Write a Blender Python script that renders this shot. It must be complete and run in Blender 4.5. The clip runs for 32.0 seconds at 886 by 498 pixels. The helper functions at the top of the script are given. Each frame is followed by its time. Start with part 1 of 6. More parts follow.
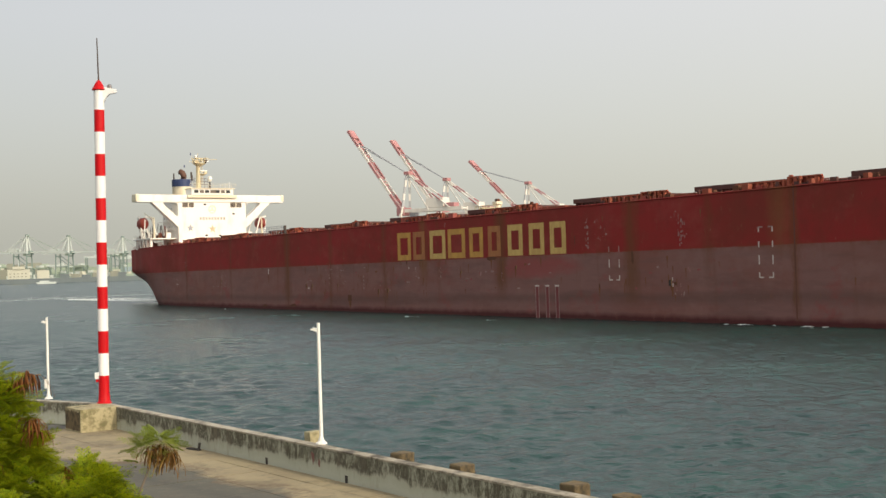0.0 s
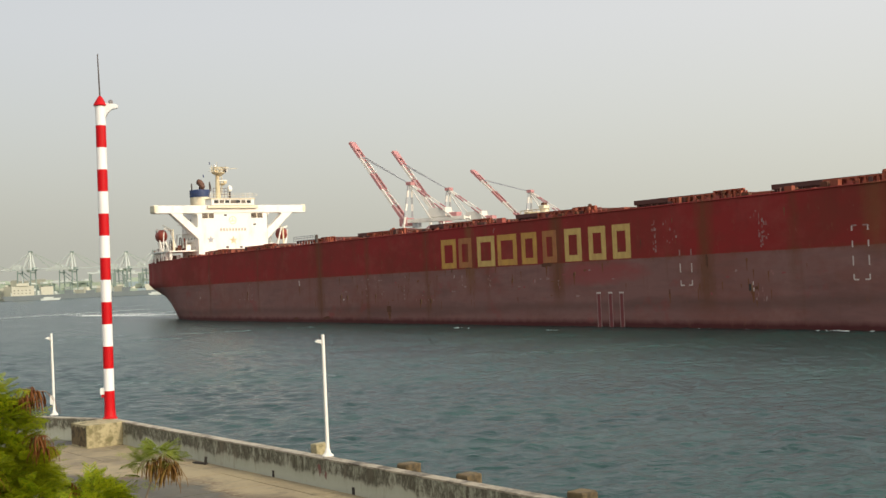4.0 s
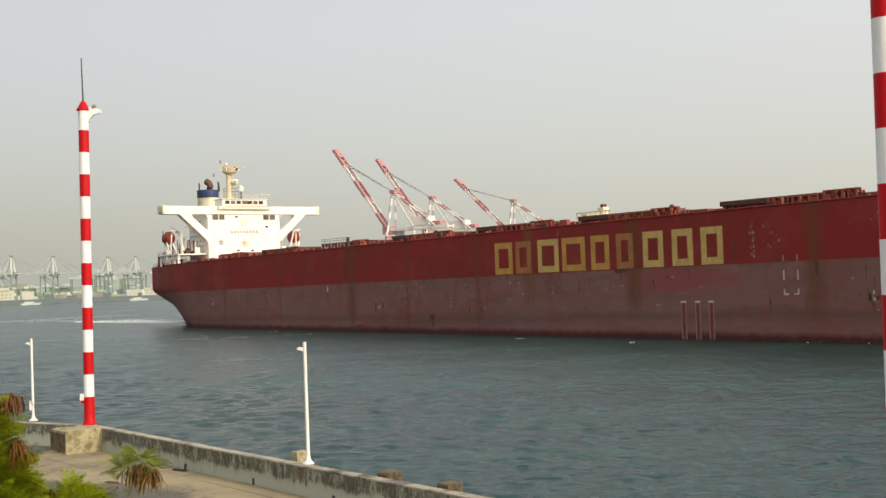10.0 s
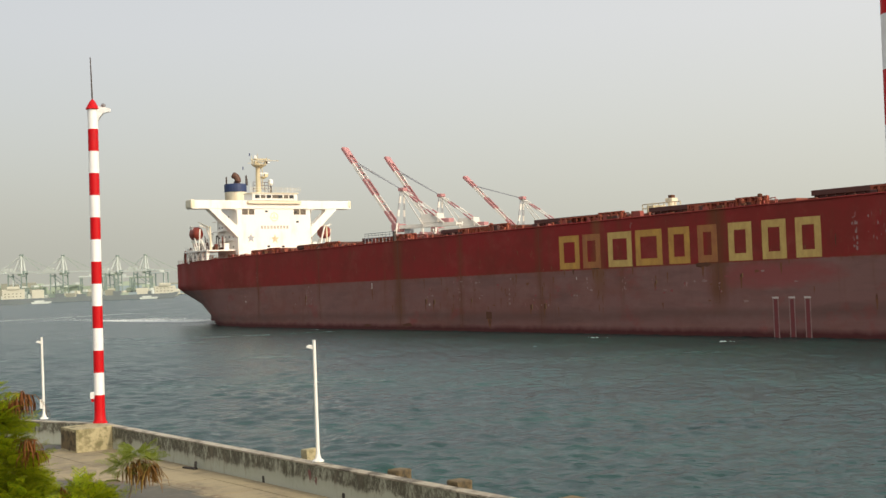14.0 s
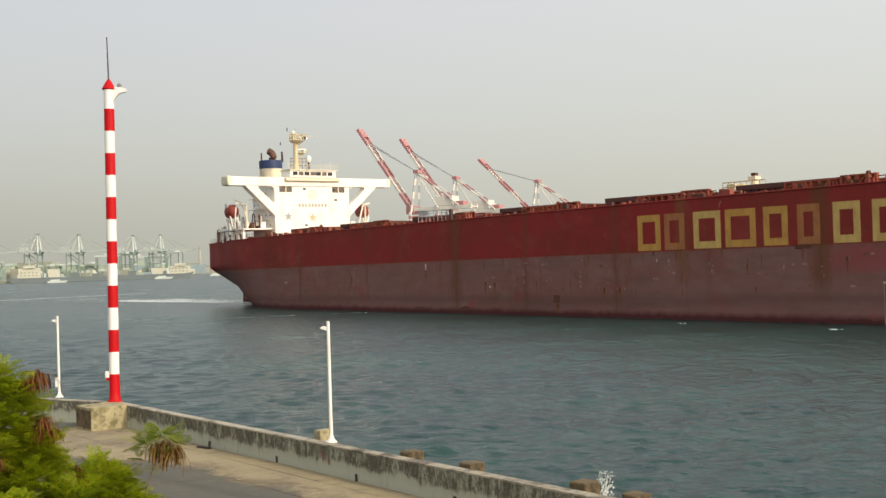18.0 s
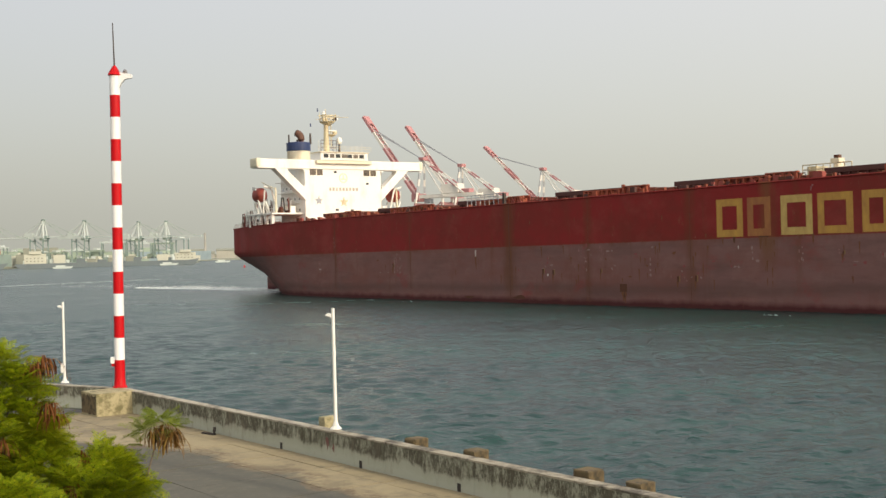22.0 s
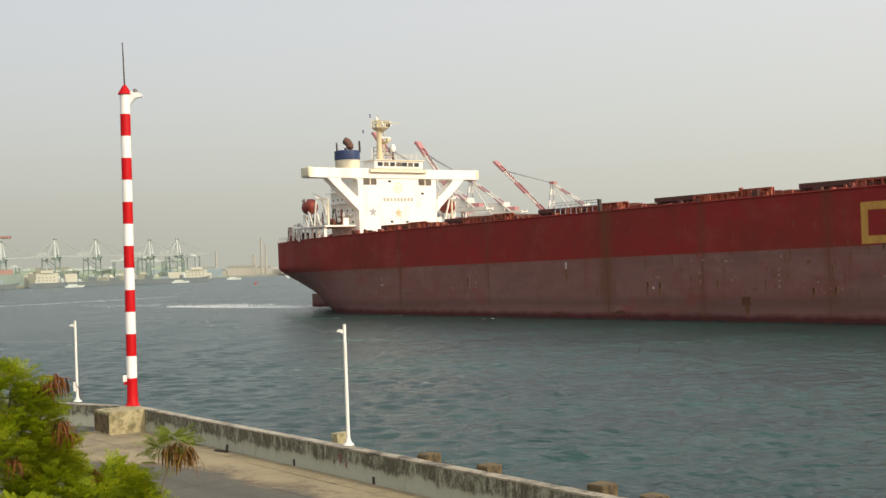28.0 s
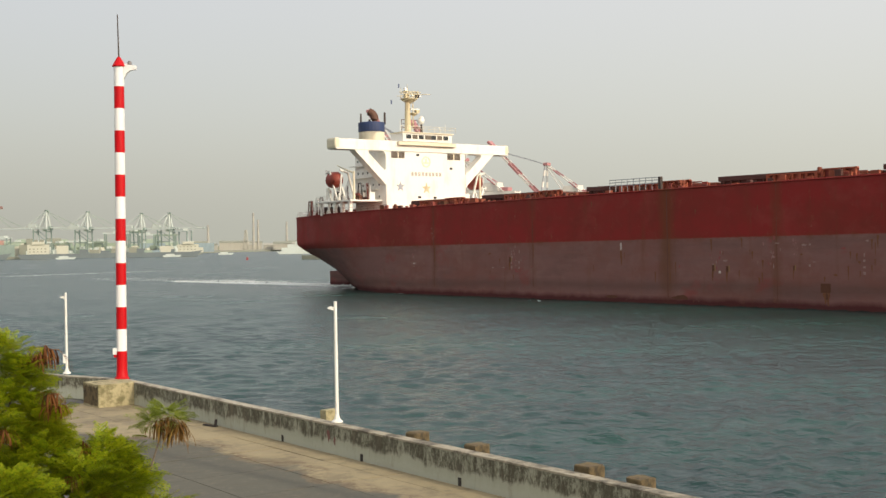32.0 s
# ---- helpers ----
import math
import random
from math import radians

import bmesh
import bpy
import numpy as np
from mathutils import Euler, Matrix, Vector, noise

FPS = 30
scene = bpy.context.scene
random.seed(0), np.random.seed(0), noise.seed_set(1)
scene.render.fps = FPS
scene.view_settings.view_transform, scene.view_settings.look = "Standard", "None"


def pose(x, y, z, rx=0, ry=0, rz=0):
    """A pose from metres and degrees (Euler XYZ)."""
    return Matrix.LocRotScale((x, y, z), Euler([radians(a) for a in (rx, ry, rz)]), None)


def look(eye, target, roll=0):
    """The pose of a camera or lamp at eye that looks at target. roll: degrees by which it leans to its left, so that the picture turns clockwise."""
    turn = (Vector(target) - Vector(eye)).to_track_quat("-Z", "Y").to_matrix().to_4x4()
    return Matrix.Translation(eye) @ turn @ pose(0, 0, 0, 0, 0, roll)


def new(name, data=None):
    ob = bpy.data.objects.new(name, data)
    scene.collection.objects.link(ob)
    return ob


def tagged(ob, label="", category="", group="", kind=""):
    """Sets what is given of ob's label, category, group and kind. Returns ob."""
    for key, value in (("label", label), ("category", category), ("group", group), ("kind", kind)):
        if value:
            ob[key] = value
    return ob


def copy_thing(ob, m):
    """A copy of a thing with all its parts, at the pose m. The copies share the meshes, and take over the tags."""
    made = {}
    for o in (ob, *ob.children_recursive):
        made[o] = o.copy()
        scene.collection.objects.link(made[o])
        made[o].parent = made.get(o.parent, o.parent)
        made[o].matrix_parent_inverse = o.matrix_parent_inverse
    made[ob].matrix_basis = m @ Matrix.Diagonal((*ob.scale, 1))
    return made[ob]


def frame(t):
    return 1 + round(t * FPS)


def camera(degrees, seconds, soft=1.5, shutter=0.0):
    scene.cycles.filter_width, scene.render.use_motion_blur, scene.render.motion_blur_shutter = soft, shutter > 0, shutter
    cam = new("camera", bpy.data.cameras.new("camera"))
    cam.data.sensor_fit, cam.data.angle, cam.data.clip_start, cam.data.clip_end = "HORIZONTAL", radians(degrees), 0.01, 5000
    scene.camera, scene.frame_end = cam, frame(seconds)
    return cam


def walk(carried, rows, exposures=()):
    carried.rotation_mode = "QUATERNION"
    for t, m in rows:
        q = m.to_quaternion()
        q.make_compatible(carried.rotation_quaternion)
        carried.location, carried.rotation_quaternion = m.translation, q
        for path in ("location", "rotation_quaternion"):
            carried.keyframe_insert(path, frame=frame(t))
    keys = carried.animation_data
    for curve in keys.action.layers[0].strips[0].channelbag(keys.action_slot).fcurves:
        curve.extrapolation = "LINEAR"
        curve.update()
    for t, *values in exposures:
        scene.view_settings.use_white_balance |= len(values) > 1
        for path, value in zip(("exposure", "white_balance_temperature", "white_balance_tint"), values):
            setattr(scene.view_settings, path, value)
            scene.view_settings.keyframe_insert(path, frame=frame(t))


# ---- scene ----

# World: z = 0 is the harbour's water, the camera stands still 9.5 m above it and is turned by hand.
EYE = Vector((0, 0, 9.5))
cam = camera(40.248, 32.0, soft=1.5)

# seconds, turn to the right, tilt up, roll (degrees)
TURNS = [
    (0, 0.154, 0.641, -1.667), (0.5, 0.157, 0.707, -1.857), (1, 0.115, 0.800, -2.000), (1.5, 0.051, 0.892, -2.093),
    (2, -0.005, 0.985, -2.227), (2.5, -0.096, 1.092, -2.419), (3, -0.090, 1.146, -2.547), (3.5, -0.000, 1.148, -2.613),
    (5.5, 0.236, 0.871, -2.402), (6, 0.628, 0.857, -2.454), (6.5, 0.903, 0.898, -2.589), (7, 0.975, 0.958, -2.462),
    (7.5, 0.943, 1.052, -2.283), (8, 0.947, 1.206, -2.260), (8.5, 0.840, 1.316, -2.194), (9, 0.845, 1.408, -2.161),
    (9.5, 0.834, 1.432, -2.166), (10, 0.843, 1.483, -2.066), (10.5, 0.900, 1.524, -1.882), (11, 0.968, 1.543, -1.671),
    (11.5, 0.920, 1.535, -1.708), (12, 0.781, 1.489, -1.790), (12.5, 0.607, 1.495, -1.846), (13, 0.531, 1.510, -1.839),
    (13.5, 0.441, 1.449, -2.091), (14, 0.412, 1.381, -2.234), (14.5, 0.410, 1.318, -2.208), (16.5, 0.031, 0.712, -1.982),
    (17, -0.063, 0.657, -1.895), (17.5, -0.207, 0.629, -1.866), (18, -0.300, 0.578, -1.741), (18.5, -0.407, 0.526, -1.667),
    (19, -0.426, 0.431, -1.540), (19.5, -0.477, 0.340, -1.470), (20, -0.520, 0.287, -1.386), (20.5, -0.553, 0.237, -1.439),
    (21, -0.573, 0.199, -1.493), (21.5, -0.617, 0.113, -1.480), (22, -0.558, -0.005, -1.492), (22.5, -0.039, 0.069, -1.766),
    (23, 0.479, 0.240, -2.108), (23.5, 0.601, 0.326, -2.085), (24, 0.433, 0.331, -1.939), (24.5, 0.059, 0.347, -1.899),
    (25, -0.173, 0.449, -1.893), (25.5, -0.388, 0.586, -1.944), (27.5, -0.921, 0.692, -2.000), (28, -1.043, 0.718, -2.104),
    (28.5, -1.127, 0.769, -2.048), (29, -1.223, 0.786, -1.859), (29.5, -1.215, 0.534, -1.586), (30, -1.210, 0.228, -1.300),
    (30.5, -1.091, 0.050, -1.275), (31, -0.911, -0.104, -1.152), (31.5, -0.792, -0.207, -1.003), (32, -0.697, -0.274, -0.968),
]


def aim(turn, tilt, roll):
    a, b = radians(turn), radians(tilt)
    way = Vector((math.sin(a) * math.cos(b), math.cos(a) * math.cos(b), math.sin(b)))
    return look(EYE, EYE + way * 100, roll)


walk(cam, [(t, aim(a, b, c)) for t, a, b, c in TURNS])

# the ship's way: seconds, x, y, heading in degrees from the x axis
COURSE = [
    (0, -39.57, 278.43, -55.103), (2, -35.77, 272.62, -54.967), (4, -31.95, 266.78, -54.808), (6, -28.12, 260.94, -54.627),
    (8, -24.27, 255.09, -54.427), (10, -20.39, 249.24, -54.209), (12, -16.48, 243.39, -53.977), (14, -12.53, 237.55, -53.731),
    (16, -8.56, 231.73, -53.476), (18, -4.54, 225.92, -53.212), (20, -0.47, 220.14, -52.943), (22, 3.64, 214.39, -52.670),
    (24, 7.81, 208.67, -52.395), (26, 12.03, 202.99, -52.122), (28, 16.31, 197.36, -51.852), (30, 20.66, 191.77, -51.588),
    (32, 25.07, 186.24, -51.332),
]

# ---- light ----
SUN_TURN, SUN_RISE = radians(-45), radians(25)
SUN_WAY = Vector((math.cos(SUN_TURN) * math.cos(SUN_RISE), math.sin(SUN_TURN) * math.cos(SUN_RISE), math.sin(SUN_RISE)))
lamp = bpy.data.lights.new("sun", "SUN")
lamp.energy, lamp.angle, lamp.color = 2.2, radians(1.5), (1.0, 0.86, 0.66)
sun = new("sun", lamp)
sun.matrix_world = look(SUN_WAY * 100, (0, 0, 0))

world = bpy.data.worlds.new("sky")
scene.world = world
world.use_nodes = True
wn, wl = world.node_tree.nodes, world.node_tree.links
wn.clear()
sky = wn.new("ShaderNodeTexSky")
sky.sky_type, sky.sun_disc = "NISHITA", False
sky.sun_elevation, sky.sun_rotation = SUN_RISE, math.atan2(SUN_WAY.x, SUN_WAY.y)
sky.air_density, sky.dust_density, sky.ozone_density = 1.0, 6.0, 1.0
blue = wn.new("ShaderNodeBackground")
blue.inputs["Strength"].default_value = 0.05
wl.new(sky.outputs["Color"], blue.inputs["Color"])
# the haze that whitens the whole sky
co = wn.new("ShaderNodeTexCoord")
sep = wn.new("ShaderNodeSeparateXYZ")
wl.new(co.outputs["Generated"], sep.inputs["Vector"])
ramp = wn.new("ShaderNodeValToRGB")
ramp.color_ramp.elements[0].position, ramp.color_ramp.elements[0].color = 0.0, (0.462, 0.462, 0.392, 1)
ramp.color_ramp.elements[1].position, ramp.color_ramp.elements[1].color = 0.6, (0.582, 0.570, 0.567, 1)
mid = ramp.color_ramp.elements.new(0.2)
mid.color = (0.553, 0.538, 0.513, 1)
wl.new(sep.outputs["Z"], ramp.inputs["Fac"])
haze = wn.new("ShaderNodeBackground")
# brighter towards the sun's side
side = wn.new("ShaderNodeMapRange")
side.inputs["From Min"].default_value, side.inputs["From Max"].default_value = -0.5, 0.6
side.inputs["To Min"].default_value, side.inputs["To Max"].default_value = 0.92, 1.265
wl.new(sep.outputs["X"], side.inputs["Value"])
wl.new(side.outputs["Result"], haze.inputs["Strength"])
wl.new(ramp.outputs["Color"], haze.inputs["Color"])
both = wn.new("ShaderNodeAddShader")
wl.new(blue.outputs[0], both.inputs[0])
wl.new(haze.outputs[0], both.inputs[1])
# the wide bright veil that hazy air spreads round the sun
toward = wn.new("ShaderNodeVectorMath")
toward.operation = "DOT_PRODUCT"
wl.new(co.outputs["Generated"], toward.inputs[0])
toward.inputs[1].default_value = SUN_WAY
veil = wn.new("ShaderNodeMapRange")
veil.inputs["From Min"].default_value, veil.inputs["From Max"].default_value = 0.1, 1.0
wl.new(toward.outputs["Value"], veil.inputs["Value"])
fall = wn.new("ShaderNodeMath")
fall.operation = "POWER"
wl.new(veil.outputs["Result"], fall.inputs[0])
fall.inputs[1].default_value = 1.5
glow = wn.new("ShaderNodeBackground")
glow.inputs["Color"].default_value = (0.86, 0.80, 0.70, 1)
wl.new(fall.outputs[0], glow.inputs["Strength"])
whole = wn.new("ShaderNodeAddShader")
wl.new(both.outputs[0], whole.inputs[0])
wl.new(glow.outputs[0], whole.inputs[1])
wout = wn.new("ShaderNodeOutputWorld")
wl.new(whole.outputs[0], wout.inputs["Surface"])
scene.view_settings.exposure = 0.0


# ---- materials ----
class Mat:
    """A principled material with short helpers for its node tree."""

    def __init__(self, name, colour, rough=0.6, metal=0.0):
        self.m = bpy.data.materials.new(name)
        self.m.use_nodes = True
        self.t = self.m.node_tree
        self.b = self.t.nodes["Principled BSDF"]
        self.b.inputs["Base Color"].default_value = (*colour, 1)
        self.b.inputs["Roughness"].default_value = rough
        self.b.inputs["Metallic"].default_value = metal
        self.c = self.t.nodes.new("ShaderNodeTexCoord")
        self.col = None
        self.colour = colour

    def node(self, kind, **ins):
        n = self.t.nodes.new(kind)
        for k, v in ins.items():
            n.inputs[k].default_value = v
        return n

    def link(self, a, b):
        self.t.links.new(a, b)

    def coords(self, scale=(1, 1, 1), space="Object"):
        mp = self.node("ShaderNodeMapping")
        mp.inputs["Scale"].default_value = scale
        self.link(self.c.outputs[space], mp.inputs["Vector"])
        return mp.outputs["Vector"]

    def noise(self, size, scale=(1, 1, 1), detail=4.0, rough=0.55, space="Object"):
        n = self.node("ShaderNodeTexNoise", Scale=size, Detail=detail, Roughness=rough)
        self.link(self.coords(scale, space), n.inputs["Vector"])
        return n.outputs["Fac"]

    def step(self, value, lo, hi):
        n = self.node("ShaderNodeMapRange")
        n.inputs["From Min"].default_value, n.inputs["From Max"].default_value = lo, hi
        self.link(value, n.inputs["Value"])
        return n.outputs["Result"]

    def math(self, op, a, b):
        n = self.node("ShaderNodeMath")
        n.operation = op
        for i, v in enumerate((a, b)):
            if isinstance(v, (int, float)):
                n.inputs[i].default_value = v
            else:
                self.link(v, n.inputs[i])
        return n.outputs[0]

    def over(self, fac, colour):
        """Lay a colour over what is there, where fac is 1."""
        n = self.node("ShaderNodeMix")
        n.data_type = "RGBA"
        if self.col is None:
            n.inputs["A"].default_value = (*self.colour, 1)
        else:
            self.link(self.col, n.inputs["A"])
        n.inputs["B"].default_value = (*colour, 1)
        self.link(fac, n.inputs["Factor"])
        self.col = n.outputs["Result"]
        self.link(self.col, self.b.inputs["Base Color"])
        return self

    def bump(self, height, strength=0.3, dist=0.02):
        n = self.node("ShaderNodeBump", Strength=strength, Distance=dist)
        self.link(height, n.inputs["Height"])
        prev = self.b.inputs["Normal"].links
        if prev:
            self.link(prev[0].from_socket, n.inputs["Normal"])
        self.link(n.outputs["Normal"], self.b.inputs["Normal"])
        return self

    def rough(self, value, lo, hi):
        n = self.node("ShaderNodeMapRange")
        n.inputs["To Min"].default_value, n.inputs["To Max"].default_value = lo, hi
        self.link(value, n.inputs["Value"])
        self.link(n.outputs["Result"], self.b.inputs["Roughness"])
        return self


def worn(name, colour, stain, rough=0.6, amount=0.5, size=1.5, stretch=(1, 1, 1), grain=0.15, metal=0.0):
    """Paint, concrete or metal with stains at two scales and a fine relief."""
    k = Mat(name, colour, rough, metal)
    a = k.noise(size, stretch, 6, 0.65)
    k.over(k.math("MULTIPLY", k.step(a, 0.52, 0.72), amount), stain)
    b = k.noise(size * 9, stretch, 3)
    k.over(k.math("MULTIPLY", k.step(b, 0.55, 0.8), amount * 0.5), tuple(c * 0.6 for c in colour))
    k.bump(k.noise(size * 20, detail=3), grain, 0.01)
    k.rough(a, max(rough - 0.12, 0.05), min(rough + 0.15, 1))
    return k.m


M = {}
M["red_band"] = worn("red_band_paint", (0.47, 0.0025, 0.006), (0.33, 0.008, 0.012), 0.45, 0.4, 1.2)
for n_ in M["red_band"].node_tree.nodes:
    if n_.type == "BSDF_PRINCIPLED":
        n_.inputs["Specular IOR Level"].default_value = 0.2
M["white_band"] = worn("white_band_paint", (0.78, 0.78, 0.76), (0.55, 0.52, 0.45), 0.45, 0.35, 1.2, (1, 1, 0.3))
M["post_white"] = worn("post_white_paint", (0.76, 0.75, 0.7), (0.45, 0.38, 0.28), 0.5, 0.5, 2.5, (1, 1, 0.3))
M["steel"] = worn("grey_steel", (0.25, 0.24, 0.24), (0.2, 0.1, 0.06), 0.5, 0.5, 3, metal=0.6)
M["ship_white"] = worn("ship_white_paint", (0.82, 0.80, 0.74), (0.62, 0.5, 0.36), 0.5, 0.4, 0.35, (1, 1, 0.35), 0.05)
M["ship_cream"] = worn("ship_cream_paint", (0.72, 0.65, 0.48), (0.5, 0.36, 0.2), 0.5, 0.5, 0.5, (1, 1, 0.35), 0.05)
M["ship_blue"] = worn("funnel_blue_paint", (0.022, 0.04, 0.115), (0.04, 0.04, 0.06), 0.5, 0.4, 0.6)
M["soot"] = worn("sooty_pipe_metal", (0.05, 0.036, 0.03), (0.10, 0.05, 0.03), 0.7, 0.6, 0.9)
# deck red once more, its colour brightened to look sunlit
M["deck_orange"] = worn("sunlit_deck_red", (0.31, 0.075, 0.036), (0.12, 0.04, 0.025), 0.7, 0.8, 0.9)
M["pipe_brown"] = worn("heat_browned_pipe", (0.11, 0.048, 0.028), (0.04, 0.025, 0.02), 0.7, 0.7, 0.5)
M["deck_red"] = worn("deck_red_paint", (0.22, 0.052, 0.024), (0.13, 0.05, 0.025), 0.7, 0.7, 0.3)
M["hatch_red"] = worn("hatch_red_paint", (0.26, 0.055, 0.04), (0.22, 0.10, 0.05), 0.65, 0.7, 0.35, (1, 1, 0.4))
M["hatch_brown"] = worn("hatch_brown_paint", (0.075, 0.028, 0.022), (0.10, 0.04, 0.02), 0.7, 0.8, 0.4, (1, 1, 0.4))
M["boat_red"] = worn("lifeboat_red_orange", (0.24, 0.034, 0.018), (0.12, 0.04, 0.03), 0.5, 0.6, 0.7)
M["glass"] = Mat("dark_window_glass", (0.015, 0.018, 0.02), 0.08).m
M["seam"] = worn("rusty_weld", (0.120, 0.038, 0.026), (0.060, 0.024, 0.018), 0.8, 0.6, 0.8, (1, 1, 0.2))
M["rust"] = worn("bare_rust", (0.10, 0.036, 0.016), (0.05, 0.02, 0.012), 0.85, 0.7, 1.2)
M["rust_run"] = worn("orange_brown_rust_run", (0.162, 0.062, 0.026), (0.108, 0.038, 0.024), 0.85, 0.8, 1.5, (1, 1, 0.2))
M["primer"] = worn("bright_red_primer", (0.240, 0.054, 0.050), (0.180, 0.054, 0.048), 0.7, 0.6, 2.0)
M["ochre"] = worn("ochre_rust_rim", (0.252, 0.144, 0.054), (0.120, 0.060, 0.024), 0.8, 0.7, 2.0)
M["faint_grey"] = worn("faded_grey_lettering", (0.42, 0.38, 0.32), (0.7, 0.68, 0.62), 0.6, 0.7, 0.8)
M["scuff"] = worn("scuffed_pale_paint", (0.27, 0.125, 0.115), (0.20, 0.06, 0.055), 0.7, 0.8, 1.6)
M["mark_dim"] = worn("faint_marking", (0.276, 0.174, 0.156), (0.180, 0.090, 0.084), 0.6, 0.9, 1.6)
M["bar_red"] = worn("dull_red_bar_paint", (0.168, 0.029, 0.031), (0.120, 0.054, 0.054), 0.6, 0.6, 0.8)
M["window_brown"] = worn("brownish_window", (0.12, 0.095, 0.07), (0.05, 0.04, 0.035), 0.25, 0.6, 0.6)
M["mast_tan"] = worn("mast_tan_paint", (0.58, 0.50, 0.32), (0.34, 0.22, 0.12), 0.55, 0.6, 0.6)
M["mark_white"] = worn("worn_white_marking", (0.552, 0.480, 0.432), (0.252, 0.120, 0.108), 0.6, 0.9, 1.6)
M["dark"] = worn("dark_opening", (0.03, 0.025, 0.022), (0.06, 0.04, 0.03), 0.8, 0.5, 1)
M["daub"] = worn("dull_red_daub", (0.17, 0.08, 0.065), (0.2, 0.18, 0.14), 0.9, 0.8, 3)
M["trunk"] = worn("brown_bark", (0.13, 0.10, 0.07), (0.07, 0.06, 0.04), 0.9, 0.7, 8, (1, 1, 0.2), 0.5)


def hull_paint():
    """Dark red topsides over a faded mauve-brown lower side, with streaks, scuffs and rust."""
    k = Mat("hull_paint", (0.253, 0.026, 0.024), 0.6)
    sep = k.node("ShaderNodeSeparateXYZ")
    k.link(k.c.outputs["Object"], sep.inputs["Vector"])
    x, z = sep.outputs["X"], sep.outputs["Z"]
    tone = k.noise(0.045, (1, 1, 1.6), 6, 0.65)
    k.over(k.math("MULTIPLY", k.step(tone, 0.42, 0.62), 0.7), (0.167, 0.036, 0.025))
    # sun-bleached and scrubbed areas of the topsides
    k.over(k.math("MULTIPLY", k.step(k.noise(0.11, (1, 1, 1.3), 6, 0.7), 0.50, 0.66), 0.45), (0.280, 0.062, 0.052))
    k.over(k.math("MULTIPLY", k.step(k.noise(0.33, (1, 1, 0.6), 6, 0.7), 0.52, 0.72), 0.4), (0.137, 0.032, 0.023))
    # faded lower paint below a line that rises slightly to the bow
    level = k.math("SUBTRACT", z, k.math("MULTIPLY", x, 0.0072))
    edge = k.math("ADD", level, k.math("MULTIPLY", k.noise(1.2, detail=6), 0.22))
    low = k.math("SUBTRACT", 1.0, k.step(edge, 9.5, 9.66))
    k.over(low, (0.218, 0.112, 0.100))
    patch = k.step(k.noise(0.07, (1, 1, 1.8), 6, 0.65), 0.44, 0.6)
    k.over(k.math("MULTIPLY", k.math("MULTIPLY", low, patch), 0.65), (0.203, 0.082, 0.065))
    pale = k.step(k.noise(0.14, (1.0, 1, 1.3), 6, 0.7), 0.50, 0.68)
    k.over(k.math("MULTIPLY", k.math("MULTIPLY", low, pale), 0.5), (0.267, 0.153, 0.135))
    # level scuffs where fenders and tugs rub
    drag = k.step(k.noise(0.10, (1, 1, 9), 6, 0.7), 0.50, 0.68)
    k.over(k.math("MULTIPLY", k.math("MULTIPLY", low, drag), 0.35), (0.143, 0.085, 0.075))
    # the dark belt of an old waterline
    wob = k.math("ADD", level, k.math("MULTIPLY", k.noise(0.05, (1, 1, 4), 5, 0.6), 2.2))
    band = k.math("MULTIPLY", k.step(wob, 2.2, 3.4), k.math("SUBTRACT", 1.0, k.step(wob, 3.8, 4.8)))
    k.over(k.math("MULTIPLY", band, 0.45), (0.099, 0.060, 0.052))
    belt = k.math("MULTIPLY", k.step(k.noise(0.06, (1, 1, 5), 6, 0.65), 0.53, 0.68), 0.45)
    k.over(k.math("MULTIPLY", low, belt), (0.116, 0.068, 0.060))
    # red primer showing through, most under the end of the name
    prime = k.math("MULTIPLY", k.step(k.noise(0.12, (1, 1, 1.5), 6, 0.7), 0.57, 0.68), 0.5)
    k.over(k.math("MULTIPLY", low, prime), (0.253, 0.055, 0.050))
    far_x = k.math("DIVIDE", k.math("SUBTRACT", x, 97.0), 11.0)
    far_z = k.math("DIVIDE", k.math("SUBTRACT", z, 8.3), 1.9)
    away = k.math("ADD", k.math("MULTIPLY", far_x, far_x), k.math("MULTIPLY", far_z, far_z))
    away = k.math("ADD", away, k.math("MULTIPLY", k.math("SUBTRACT", k.noise(0.2, (1, 1, 2), 6, 0.7), 0.5), 2.4))
    k.over(k.math("MULTIPLY", k.math("MULTIPLY", low, k.math("SUBTRACT", 1.0, k.step(away, 0.2, 1.2))), 0.6), (0.287, 0.062, 0.062))
    # wet, weed-dark strip at the waterline
    wet = k.math("SUBTRACT", 1.0, k.step(k.math("ADD", z, k.math("MULTIPLY", k.noise(0.5, (1, 1, 0.5), 4), 0.9)), 0.9, 1.7))
    k.over(k.math("MULTIPLY", wet, 0.9), (0.071, 0.017, 0.018))
    # rusty fringe where the two paints meet
    fringe = k.math("MULTIPLY", k.step(edge, 8.9, 9.5), k.math("SUBTRACT", 1.0, k.step(edge, 9.6, 10.1)))
    k.over(k.math("MULTIPLY", fringe, k.math("MULTIPLY", k.step(k.noise(0.3, (1, 1, 0.5), 6, 0.75), 0.48, 0.62), 0.55)), (0.150, 0.055, 0.026))
    # rust runs, spots and chips
    runs = k.step(k.noise(0.35, (1, 1, 0.09), 6, 0.7), 0.57, 0.75)
    k.over(k.math("MULTIPLY", runs, 0.4), (0.137, 0.055, 0.025))
